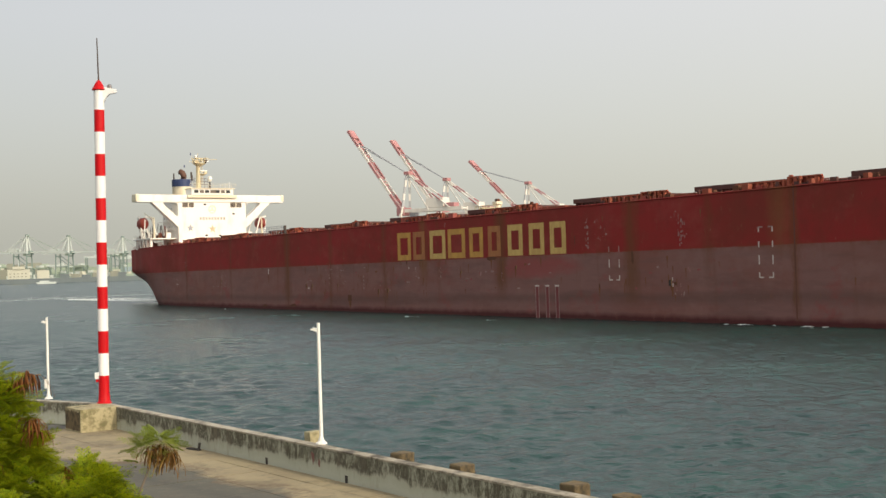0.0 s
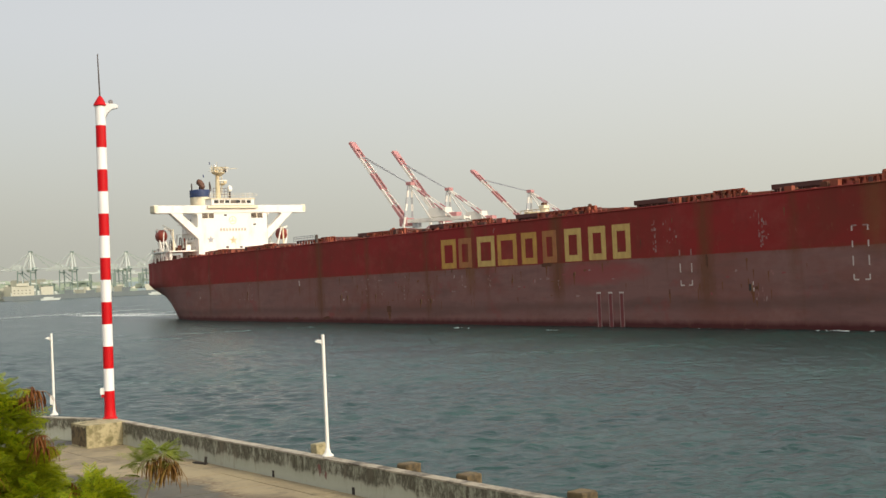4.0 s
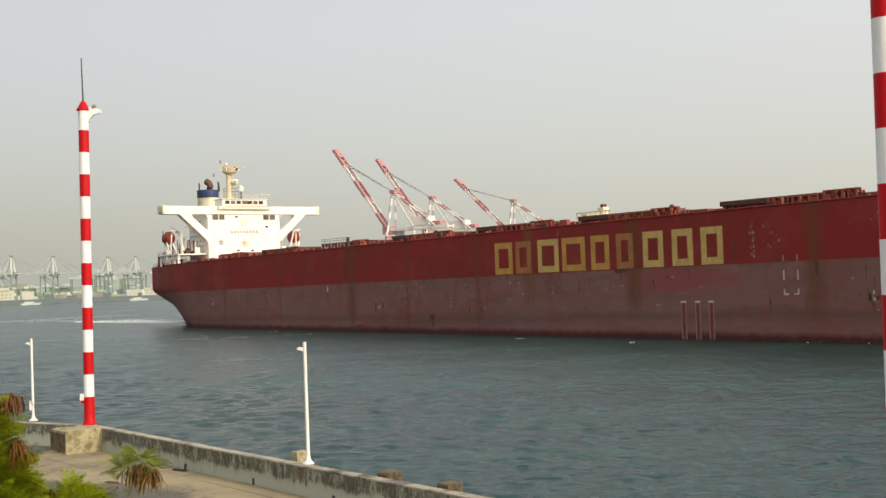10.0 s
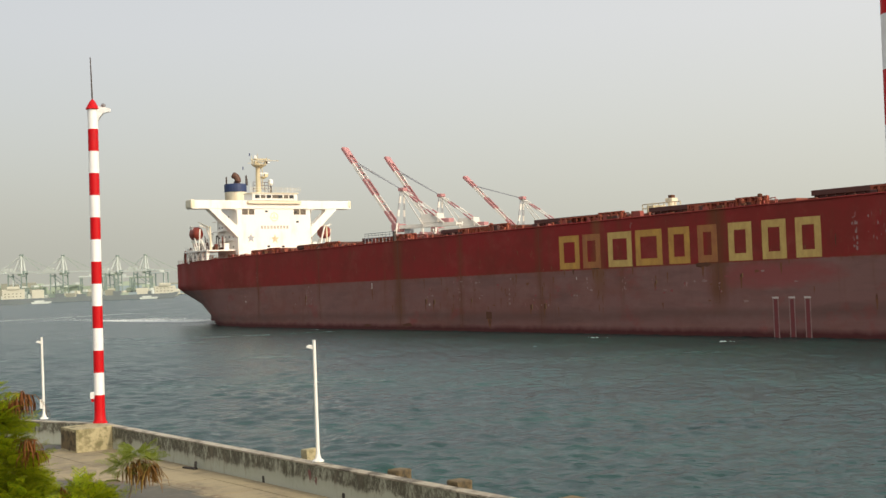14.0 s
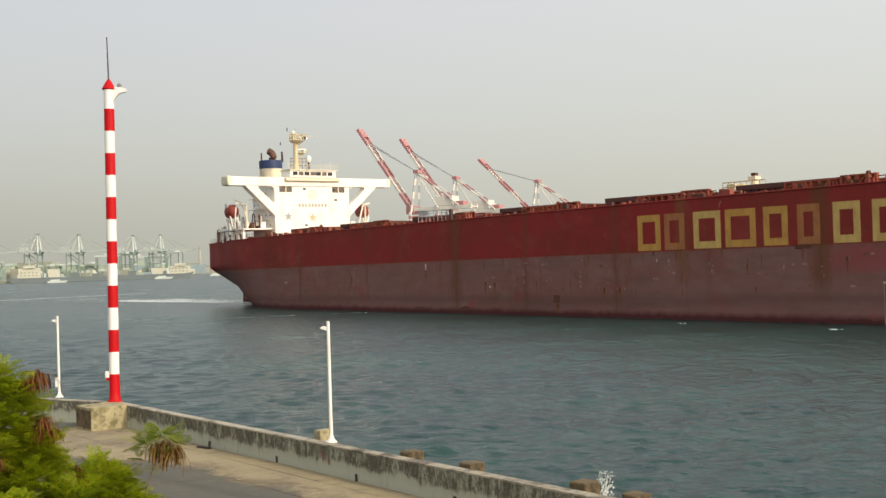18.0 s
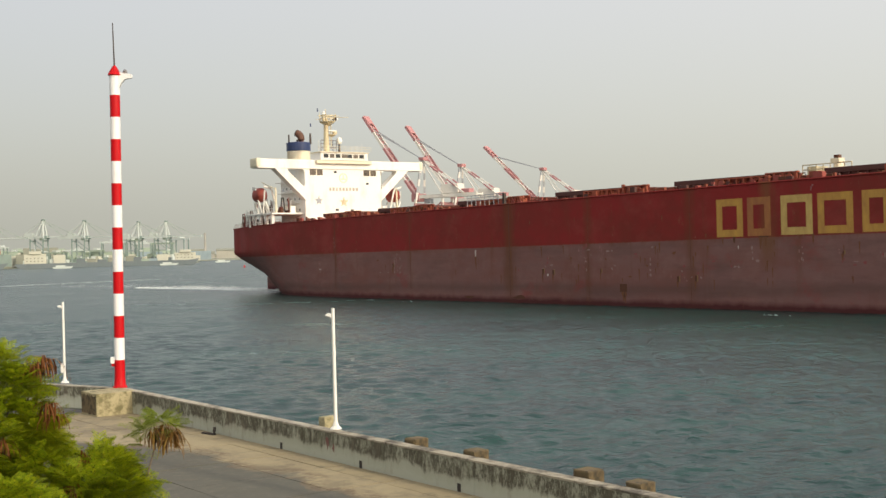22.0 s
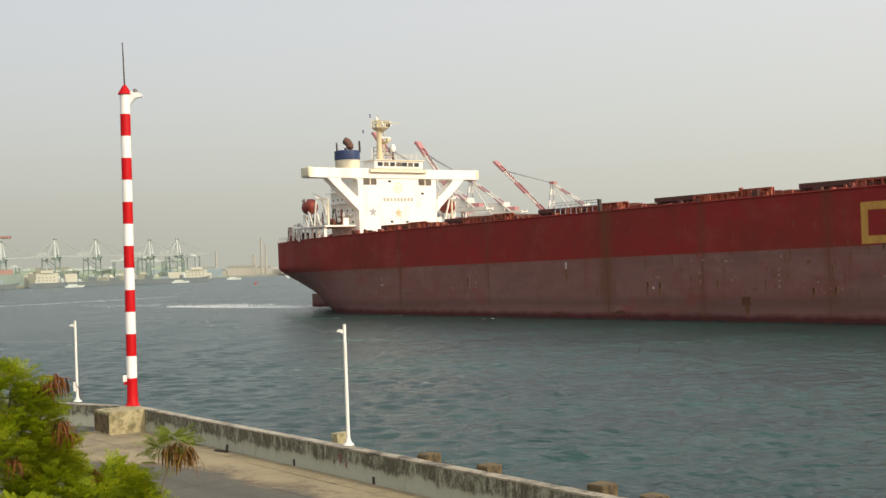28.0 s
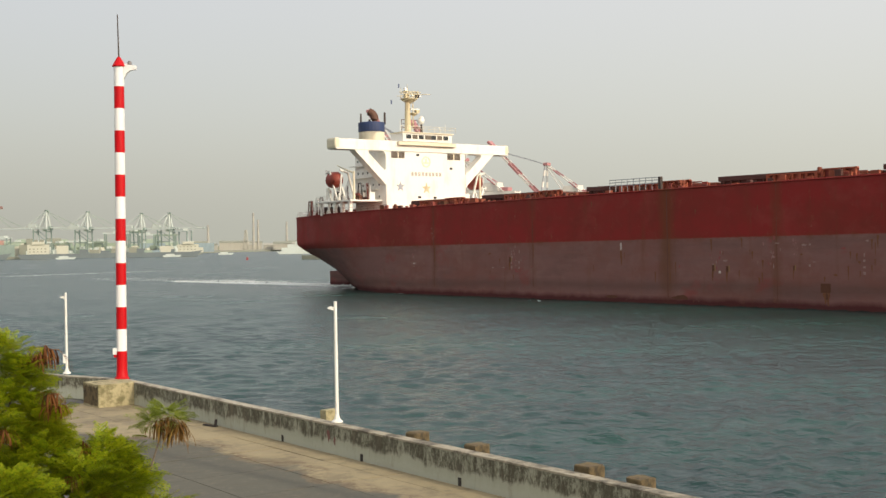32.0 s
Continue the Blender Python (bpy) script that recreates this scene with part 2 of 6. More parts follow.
    spots = k.step(k.noise(0.8, (1, 1, 0.45), 6, 0.75), 0.59, 0.71)
    k.over(k.math("MULTIPLY", spots, 0.5), (0.218, 0.102, 0.062))
    chips = k.step(k.noise(1.5, (1, 1, 0.5), 5, 0.75), 0.66, 0.72)
    k.over(k.math("MULTIPLY", chips, 0.5), (0.383, 0.287, 0.224))
    # rust bleeding from the upright seams: place, half width, strength, lowest point
    ragged = k.math("MULTIPLY", k.math("SUBTRACT", k.noise(0.4, (1, 1, 0.28), 7, 0.75), 0.5), 4.2)
    for u, half, depth, foot in ((-47.2, 0.7, 0.4, 1.5), (-20.1, 0.6, 0.3, 2), (9.4, 1.2, 0.6, 0.8), (28.8, 0.7, 0.4, 1), (50.0, 0.8, 0.4, 1), (63.6, 1.0, 0.65, 6.5),
                                 (68.5, 0.5, 0.25, 3), (87.4, 1.3, 0.75, 4.0), (119.2, 1.2, 0.65, 3.0), (134.5, 0.6, 0.3, 6), (147.0, 1.7, 0.5, 10.0), (149.3, 0.5, 0.6, 1)):
        near = k.math("ABSOLUTE", k.math("ADD", k.math("SUBTRACT", x, u), ragged), 0.0)
        on = k.math("MULTIPLY", k.math("SUBTRACT", 1.0, k.step(near, half * 0.2, half * 1.7)), k.step(z, foot - 1.5, foot + 2.5))
        k.over(k.math("MULTIPLY", on, depth), (0.185, 0.085, 0.033) if u in (63.6, 147.0) else (0.130, 0.055, 0.023))
    # slightly dished plates
    k.bump(k.noise(0.22, (1, 1, 1), 2), 0.2, 0.12)
    k.bump(k.noise(6, (1, 1, 1), 3), 0.1, 0.01)
    k.b.inputs["Specular IOR Level"].default_value = 0.12
    k.rough(tone, 0.55, 0.75)
    return k.m


def marking(name, colour, rust, amount):
    """Old ship's lettering paint, flaking to rust."""
    k = Mat(name, colour, 0.6)
    k.over(k.math("MULTIPLY", k.step(k.noise(0.9, (1, 1, 0.35), 6, 0.7), 0.5 - amount * 0.2, 0.75), amount), rust)
    k.over(k.math("MULTIPLY", k.step(k.noise(3, (1, 1, 0.5), 4), 0.58, 0.75), 0.5), tuple(c * 0.6 for c in colour))
    return k.m


M["hull"] = hull_paint()
M["mark_yellow"] = marking("faded_yellow_marking", (0.56, 0.31, 0.050), (0.29, 0.11, 0.035), 0.8)
M["mark_rusty"] = marking("rusted_yellow_marking", (0.396, 0.162, 0.038), (0.240, 0.066, 0.031), 0.9)
M["mark_pale"] = marking("pale_yellow_marking", (0.60, 0.42, 0.125), (0.36, 0.17, 0.05), 0.75)


def water_paint():
    k = Mat("harbour_water", (0.0100, 0.0345, 0.0325), 0.3)
    k.b.inputs["IOR"].default_value = 1.33
    big = k.noise(0.022, (1, 2.6, 1), 5, 0.6)
    fine = k.noise(1.9, (1, 1.3, 1), 4, 0.65)
    k.over(k.math("MULTIPLY", k.step(big, 0.42, 0.62), 0.8), (0.016, 0.056, 0.047))
    k.rough(big, 0.17, 0.33)
    k.bump(k.noise(0.4, (1, 1.4, 1), 4, 0.6), 0.8, 0.76)
    k.bump(fine, 0.6, 0.10)
    return k.m


M["water"] = water_paint()


def concrete(name, colour, dark_, amount, size=0.7, top=None):
    k = Mat(name, colour, 0.85)
    k.over(k.math("MULTIPLY", k.step(k.noise(size, (1, 1, 1), 7, 0.7), 0.47, 0.62), amount), dark_)
    k.over(k.math("MULTIPLY", k.step(k.noise(size * 6, (1, 1, 0.5), 5, 0.7), 0.5, 0.75), 0.4), tuple(c * 0.55 for c in colour))
    k.bump(k.noise(14, detail=5), 0.4, 0.01)
    return k.m


def parapet_paint():
    """Grey-washed concrete, black with weathering along its upper half."""
    k = Mat("parapet_concrete", (0.402, 0.414, 0.330), 0.9)
    sep = k.node("ShaderNodeSeparateXYZ")
    k.link(k.c.outputs["Object"], sep.inputs["Vector"])
    z = k.math("ADD", sep.outputs["Z"], k.math("MULTIPLY", k.math("SUBTRACT", k.noise(0.9, (1, 1, 0.3), 7, 0.75), 0.5), 1.1))
    upper = k.math("MULTIPLY", k.step(z, 0.40, 0.52), k.step(k.noise(2.4, (1, 1, 0.4), 7, 0.9), 0.41, 0.52))
    k.over(k.math("MULTIPLY", k.step(z, 0.15, 0.55), 0.35), (0.18, 0.17, 0.10))
    k.over(k.math("MULTIPLY", k.step(k.noise(1.1, (1, 1, 0.5), 7, 0.75), 0.54, 0.66), k.math("MULTIPLY", k.step(z, 0.25, 0.6), 0.5)), (0.115, 0.125, 0.045))
    rim = k.math("SUBTRACT", 1.0, k.step(sep.outputs["Z"], 0.97, 1.005))
    k.over(k.math("MULTIPLY", k.math("MULTIPLY", upper, rim), 0.93), (0.062, 0.055, 0.034))
    k.over(k.math("MULTIPLY", k.step(k.noise(2.4, (1, 1, 0.3), 5, 0.7), 0.55, 0.7), 0.5), (0.2, 0.17, 0.12))
    k.over(k.math("MULTIPLY", k.step(k.noise(0.35, (1, 1, 1), 3), 0.62, 0.72), 0.35), (0.3, 0.22, 0.16))
    k.bump(k.noise(9, detail=5), 0.5, 0.02)
    return k.m


M["parapet"] = parapet_paint()
M["cap"] = concrete("parapet_top_concrete", (0.40, 0.36, 0.28), (0.10, 0.085, 0.06), 0.8, 1.3)
M["block"] = concrete("weathered_block_concrete", (0.38, 0.33, 0.19), (0.13, 0.115, 0.05), 0.9, 1.9)
def slab_paint():
    """Tan concrete, dark grey and blotched away from the parapet."""
    k = Mat("walkway_concrete", (0.325, 0.268, 0.155), 0.85)
    sep = k.node("ShaderNodeSeparateXYZ")
    k.link(k.c.outputs["Object"], sep.inputs["Vector"])
    n = k.math("ADD", k.math("MULTIPLY", sep.outputs["X"], 0.797), k.math("MULTIPLY", sep.outputs["Y"], 0.604))
    along = k.math("SUBTRACT", k.math("MULTIPLY", sep.outputs["X"], 0.604), k.math("MULTIPLY", sep.outputs["Y"], 0.797))
    n = k.math("ADD", n, k.math("MULTIPLY", k.math("MAXIMUM", k.math("SUBTRACT", -39.0, along), 0.0), 0.4))
    n = k.math("ADD", n, k.math("MULTIPLY", k.math("SUBTRACT", k.noise(0.35, detail=6, rough=0.65), 0.5), 4.5))
    k.over(k.math("MULTIPLY", k.step(k.noise(0.3, detail=7, rough=0.7), 0.47, 0.62), 0.4), (0.19, 0.15, 0.095))
    k.over(k.math("MULTIPLY", k.math("SUBTRACT", 1.0, k.step(n, 18.7, 19.2)), 0.9), (0.070, 0.072, 0.060))
    mottle = k.math("MULTIPLY", k.math("SUBTRACT", 1.0, k.step(along, -47.0, -41.0)), k.step(k.noise(0.55, (1, 1, 1), 7, 0.75), 0.44, 0.58))
    k.over(k.math("MULTIPLY", mottle, 0.6), (0.15, 0.125, 0.085))
    strip = k.math("MULTIPLY", k.step(n, 18.6, 19.0), k.math("SUBTRACT", 1.0, k.step(n, 19.3, 19.9)))
    k.over(k.math("MULTIPLY", strip, k.math("MULTIPLY", k.step(k.noise(1.1, detail=7, rough=0.75), 0.42, 0.56), 0.8)), (0.095, 0.058, 0.034))
    k.over(k.math("MULTIPLY", k.step(k.noise(0.7, detail=7, rough=0.75), 0.52, 0.62), 0.45), (0.085, 0.07, 0.045))
    k.over(k.math("MULTIPLY", k.step(k.noise(3.5, detail=5, rough=0.7), 0.5, 0.75), 0.4), (0.2, 0.17, 0.12))
    k.bump(k.noise(14, detail=5), 0.4, 0.01)
    return k.m


M["slab"] = slab_paint()
M["apron"] = concrete("quay_asphalt", (0.14, 0.135, 0.125), (0.075, 0.072, 0.068), 0.8, 0.3)
M["cap_worn"] = concrete("weathered_coping_concrete", (0.36, 0.32, 0.24), (0.06, 0.05, 0.035), 0.92, 1.1)
# moss on the mooring blocks; painted shade on the plinths' landward faces
M["mossy"] = concrete("mossy_block_and_shade", (0.14, 0.10, 0.045), (0.028, 0.022, 0.012), 0.95, 2.2)


def plain(name, colour, rough=0.7, size=0.1):
    return worn(name, colour, tuple(c * 0.7 for c in colour), rough, 0.5, size, (1, 1, 0.5), 0.05)


# far shore: distance haze is mixed into these base colours
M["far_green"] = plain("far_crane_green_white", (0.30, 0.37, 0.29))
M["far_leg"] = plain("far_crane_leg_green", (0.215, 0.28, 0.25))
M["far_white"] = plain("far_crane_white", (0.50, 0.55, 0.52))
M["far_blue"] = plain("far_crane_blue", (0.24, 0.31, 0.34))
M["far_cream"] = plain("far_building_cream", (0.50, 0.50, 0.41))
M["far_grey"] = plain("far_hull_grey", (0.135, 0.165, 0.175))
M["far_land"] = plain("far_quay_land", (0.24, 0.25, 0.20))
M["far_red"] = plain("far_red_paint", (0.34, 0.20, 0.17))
M["far_pink"] = plain("far_hazed_red_band", (0.34, 0.325, 0.295))
M["far_haze"] = plain("far_hazed_shed", (0.35, 0.34, 0.29))
# crane red and white carry the air's haze in their colour
M["crane_red"] = plain("crane_red_paint", (0.43, 0.20, 0.20), 0.6, 0.15)
M["crane_white"] = plain("crane_white_paint", (0.70, 0.66, 0.60), 0.6, 0.15)
M["crane_grey"] = plain("crane_grey_paint", (0.36, 0.37, 0.39), 0.6, 0.15)


def foam_paint():
    k = Mat("white_foam", (0.74, 0.76, 0.72), 0.8)
    k.over(k.math("MULTIPLY", k.step(k.noise(1.2, detail=5), 0.45, 0.7), 0.5), (0.35, 0.42, 0.42))
    return k.m


M["foam"] = foam_paint()
# pale colour that paints the sheen of the smooth streak
M["sheen"] = worn("painted_water_sheen", (0.30, 0.34, 0.32), (0.18, 0.22, 0.21), 0.6, 0.6, 0.6)


def leaf_paint(name, a, b, c):
    k = Mat(name, a, 0.6)
    k.b.inputs["Specular IOR Level"].default_value = 0.15
    r = k.node("ShaderNodeObjectInfo").outputs["Random"] if "pod" in name else k.node("ShaderNodeNewGeometry").outputs["Random Per Island"]
    k.over(k.step(r, 0.35, 0.7), b)
    k.over(k.step(r, 0.74, 0.92), c)
    k.over(k.math("MULTIPLY", k.step(k.noise(3.0, detail=2), 0.5, 0.7), 0.5), b)
    k.over(k.math("MULTIPLY", k.step(k.noise(4.5, detail=2), 0.55, 0.68), 0.55), c)
    # thin leaves let some light through
    thin = k.node("ShaderNodeBsdfTranslucent")
    k.link(k.col, thin.inputs["Color"])
    mix = k.node("ShaderNodeMixShader", Fac=0.35)
    k.link(k.b.outputs[0], mix.inputs[1])
    k.link(thin.outputs[0], mix.inputs[2])
    k.link(mix.outputs[0], k.t.nodes["Material Output"].inputs["Surface"])
    return k.m


M["leaf"] = leaf_paint("feathery_green_leaf", (0.195, 0.282, 0.006), (0.37, 0.375, 0.010), (0.04, 0.06, 0.004))
M["sprig_leaf"] = leaf_paint("dull_green_sprig_leaf", (0.20, 0.27, 0.035), (0.30, 0.32, 0.05), (0.10, 0.13, 0.02))
M["pod"] = leaf_paint("dry_seed_pod", (0.19, 0.095, 0.025), (0.30, 0.185, 0.045), (0.08, 0.04, 0.016))
M["pod_dark"] = leaf_paint("dark_red_brown_pod", (0.155, 0.052, 0.016), (0.24, 0.10, 0.025), (0.06, 0.022, 0.010))


# ---- building helpers ----
def part(name, bm, material, parent=None, label=""):
    me = bpy.data.meshes.new(name)
    bm.to_mesh(me)
    bm.free()
    if material:
        me.materials.append(material)
    ob = new(name, me)
    ob.parent = parent
    if label:
        tagged(ob, label)
    return ob


def thing(name, at, label, category, group="", kind="", turn=0):
    e = new(name)
    e.matrix_world = pose(*at, 0, 0, turn)
    return tagged(e, label, category, group, kind)


def box(bm, x0, x1, y0, y1, z0, z1, bevel=0.0):
    v = [bm.verts.new((x, y, z)) for z in (z0, z1) for y in (y0, y1) for x in (x0, x1)]
    f = [bm.faces.new([v[i] for i in q]) for q in ((0, 2, 3, 1), (4, 5, 7, 6), (0, 1, 5, 4), (2, 6, 7, 3), (0, 4, 6, 2), (1, 3, 7, 5))]
    if bevel:
        es = list({e for q in f for e in q.edges})
        bmesh.ops.bevel(bm, geom=es, offset=bevel, segments=2, affect="EDGES", profile=0.6)
    return bm


def rod(bm, a, b, r0, r1=None, n=8):
    """A round bar from a to b."""
    a, b = Vector(a), Vector(b)
    r1 = r0 if r1 is None else r1
    q = (b - a).to_track_quat("Z", "Y")
    rings = []
    for p, r in ((a, r0), (b, r1)):
        rings.append([bm.verts.new(p + q @ Vector((r * math.cos(2 * math.pi * i / n), r * math.sin(2 * math.pi * i / n), 0))) for i in range(n)])
    for i in range(n):
        bm.faces.new((rings[0][i], rings[0][(i + 1) % n], rings[1][(i + 1) % n], rings[1][i]))
    bm.faces.new(rings[0][::-1])
    bm.faces.new(rings[1])
    return bm


def beam(bm, a, b, w, h):
    """A square bar from a to b, w wide and h deep."""
    a, b = Vector(a), Vector(b)
    q = (b - a).to_track_quat("Z", "Y")
    rings = [[bm.verts.new(p + q @ Vector((x * w / 2, y * h / 2, 0))) for x, y in ((-1, -1), (1, -1), (1, 1), (-1, 1))] for p in (a, b)]
    for i in range(4):
        bm.faces.new((rings[0][i], rings[0][(i + 1) % 4], rings[1][(i + 1) % 4], rings[1][i]))
    bm.faces.new(rings[0][::-1])
    bm.faces.new(rings[1])
    return bm


def turned(bm, profile, n=20, at=(0, 0)):
    """A body turned about the z axis from (radius, z) pairs."""
    rings = []
    for r, z in profile:
        rings.append([bm.verts.new((at[0] + r * math.cos(2 * math.pi * i / n), at[1] + r * math.sin(2 * math.pi * i / n), z)) for i in range(n)])
    for a, b in zip(rings, rings[1:]):
        for i in range(n):
            bm.faces.new((a[i], a[(i + 1) % n], b[(i + 1) % n], b[i]))
    bm.faces.new(rings[0][::-1])
    bm.faces.new(rings[-1])
    return bm


def prism(bm, outline, axis, lo, hi):
    """An outline of (a, b) pairs pushed along an axis: 'x' takes (y, z), 'y' takes (x, z), 'z' takes (x, y)."""
    def at(p, k):
        return {"x": (k, p[0], p[1]), "y": (p[0], k, p[1]), "z": (p[0], p[1], k)}[axis]
    a = [bm.verts.new(at(p, lo)) for p in outline]
    b = [bm.verts.new(at(p, hi)) for p in outline]
    n = len(outline)
    for i in range(n):
        bm.faces.new((a[i], a[(i + 1) % n], b[(i + 1) % n], b[i]))
    bm.faces.new(a[::-1])
    bm.faces.new(b)
    bmesh.ops.recalc_face_normals(bm, faces=bm.faces[:])
    return bm


def tube(bm, path, radius, n=14):
    """A round pipe bent along a path of points."""
    pts = [Vector(p) for p in path]
    rings = []
    for i, p in enumerate(pts):
        d = (pts[min(i + 1, len(pts) - 1)] - pts[max(i - 1, 0)]).normalized()
        q = d.to_track_quat("Z", "Y")
        rings.append([bm.verts.new(p + q @ Vector((radius * math.cos(2 * math.pi * k / n), radius * math.sin(2 * math.pi * k / n), 0))) for k in range(n)])
    for a, b in zip(rings, rings[1:]):
        for k in range(n):
            bm.faces.new((a[k], a[(k + 1) % n], b[(k + 1) % n], b[k]))
    bm.faces.new(rings[0][::-1])
    bm.faces.new(rings[-1])
    return bm


def fillet(corner, one, two, size, steps=6):
    """The outline of a rounded web plate in a corner between two directions."""
    c = Vector(corner)
    a, b = c + Vector(one).normalized() * size, c + Vector(two).normalized() * size
    arc = [a * (1 - t) ** 2 + c * (2 * t * (1 - t)) + b * t * t for t in (i / steps for i in range(steps + 1))]
    return [tuple(c)] + [tuple(p) for p in arc]


def smooth(ob):
    for p in ob.data.polygons:
        p.use_smooth = True
    ob.data.set_sharp_from_angle(angle=radians(38))
    return ob


B = bmesh.new


# ---- water ----
def make_water():
    """One sheet to the horizon: rings round the quay, finest in front, with short crossing wind waves."""
    radii = [0.5, 6, 12, 18, 22]
    while radii[-1] < 4800:
        r = radii[-1]
        radii.append(r + (max(0.16, 0.0034 * r) if r < 260 else 0.012 * r if r < 900 else 0.09 * r))
    radii[-1] = 4800
    turns = list(np.linspace(-28, 28, 520)) + list(np.linspace(28, 332, 60))[1:-1]
    rr, aa = np.array(radii)[:, None], np.radians(np.array(turns))[None, :]
    x, y = rr * np.sin(aa), rr * np.cos(aa)
    z = np.zeros_like(x)
    rng = np.random.RandomState(3)
    for i in range(56):
        length = 0.6 * (6.0 ** rng.rand())
        way = math.radians(-60 + rng.normal(0, 42))
        steep = 0.072 * rng.uniform(0.6, 1.2)
        k = 2 * math.pi / length
        reach = 70 * length
        fade = np.clip(1.6 - rr / reach, 0, 1)
        phase = rng.rand() * 6.28
        g = k * (x * math.cos(way) + y * math.sin(way)) + phase
        # broken crests: each train comes and goes across its own front
        gate = 0.5 + 0.5 * np.sin(k * 0.21 * (-x * math.sin(way) + y * math.cos(way)) + 2.1 * phase) * np.sin(k * 0.13 * (x * math.cos(way) + y * math.sin(way)) + phase)
        z += steep / k * fade * gate * np.sin(g + 0.35 * np.sin(g))
    nr, nc = x.shape
    v = np.stack([x, y, z], -1).reshape(-1, 3)
    i = np.arange(nr - 1)[:, None] * nc
    j = np.arange(nc)[None, :]
    jn = (j + 1) % nc
    q = np.stack([i + j, i + jn, i + nc + jn, i + nc + j], -1).reshape(-1, 4)[:, ::-1]
    me = bpy.data.meshes.new("water")
    me.from_pydata(v.tolist(), [], q.tolist())
    me.materials.append(M["water"])
    me.polygons.foreach_set("use_smooth", [True] * len(q))
    ob = new("water", me)
    return tagged(ob, "dark blue-green harbour water with short wind ripples", "water", kind="structure")


water = make_water()

# ---- quay ----
# s runs along the parapet towards the camera, n across it towards the water
ALONG, ACROSS = Vector((0.604, -0.797, 0)), Vector((0.797, 0.604, 0))
QUAY_Z, TOP_Z = 2.41, 3.43
FRAME_TURN = math.degrees(math.atan2(ALONG.y, ALONG.x))


def sn(s, n, z=0.0):
    p = ALONG * s + ACROSS * n
    return (p.x, p.y, z)


S_CORNER, N_IN, N_OUT = -54.2, 21.25, 21.65
BEND = Vector((-0.85, 0.53, 0)).normalized()
CORNER_IN, CORNER_OUT = Vector(sn(S_CORNER, N_IN)), Vector(sn(S_CORNER - 0.1, N_OUT))
BEND_N = Vector((BEND.y, -BEND.x, 0))


def make_quay():
    # the quay body down into the water; the parapet stands along its edge
    far_l = CORNER_OUT + BEND * 60
    outer = [Vector(sn(60, N_OUT + 0.75)), Vector(sn(S_CORNER, N_OUT + 0.75)), far_l + BEND_N * 0.75, far_l - BEND_N * 60, Vector(sn(60, -60))]
    bm = prism(B(), [(p.x, p.y) for p in outer], "z", -3, QUAY_Z - 0.1)
    tagged(part("ground", bm, M["apron"]), "grey worn asphalt quay surface with dark patches", "quay ground", kind="structure")
    # walkway of concrete slabs along the parapet
    walkway = tagged(new("pavement"), "tan concrete slab walkway along the parapet, stained and cracked", "pavement", kind="structure")
    for row, (n0, n1) in enumerate(((12.6, 15.57), (15.6, 18.57), (18.6, 20.36), (20.39, 21.24))):
        s = S_CORNER - 0.5
        while s < -6:
            length = 3.4
            c = [sn(s + 0.02, n0), sn(s + length - 0.02, n0), sn(s + length - 0.02, n1), sn(s + 0.02, n1)]
            tilt = 0.006 * random.uniform(-1, 1)
            part("slab", prism(B(), [(p[0], p[1]) for p in c], "z", QUAY_Z - 0.12, QUAY_Z + tilt), M["slab"], walkway)
            s += length


make_quay()


def make_parapet():
    # main run, built in its own frame with z from its foot
    wall = thing("wall_north", (0, 0, QUAY_Z), "low grey concrete parapet with black weathering along its top", "parapet", kind="structure")
    def run(a, b, across, name):
        a, b = Vector(a), Vector(b)
        d = (b - a).normalized()
        length = (b - a).length
        k = 0.0
        step = 4.6
        while k < length:
            e = min(k + step, length)
            p, q = a + d * (k + 0.008), a + d * (e - 0.008)
            bm = B()
            prof = [(0.0, -0.05), (0.0, 0.95), (0.4, 0.95), (0.4, -0.6)]
            va = [bm.verts.new((*(p + across * o).xy, z)) for o, z in prof]
            vb = [bm.verts.new((*(q + across * o).xy, z)) for o, z in prof]
            for i in range(4):
                bm.faces.new((va[i], va[(i + 1) % 4], vb[(i + 1) % 4], vb[i]))
            bm.faces.new(va[::-1])
            bm.faces.new(vb)
            bmesh.ops.recalc_face_normals(bm, faces=bm.faces[:])
            part("panel", bm, M["parapet"], wall)
            bm = B()
            c = [p - across * 0.015, q - across * 0.015, q + across * 0.41, p + across * 0.41]
            jag = 0.01 * random.random()
            prism(bm, [(v.x, v.y) for v in c], "z", 0.952, 1.0 + jag)
            bmesh.ops.bevel(bm, geom=[x for x in bm.edges], offset=0.015, segments=2, affect="EDGES")
            part("coping", bm, M["cap"] if k > length * 0.84 or name == "b" else M["cap_worn"], wall, "sunlit tan coping")
            k = e
    run(sn(60, N_IN), sn(S_CORNER, N_IN), ACROSS, "a")
    run(CORNER_IN, CORNER_IN + BEND * 60, BEND_N, "b")
    # drain holes at the foot
    for s, wdt in ((-38.8, 0.14), (-33.5, 0.15), (-28.2, 0.15)):
        bm = B()
        c = [sn(s, N_IN - 0.015), sn(s + wdt, N_IN - 0.015), sn(s + wdt, N_IN + 0.05), sn(s, N_IN + 0.05)]
        prism(bm, [(v[0], v[1]) for v in c], "z", 0.0, 0.24)
        part("drain_hole", bm, M["dark"], wall, "dark drain hole at the foot")


make_parapet()


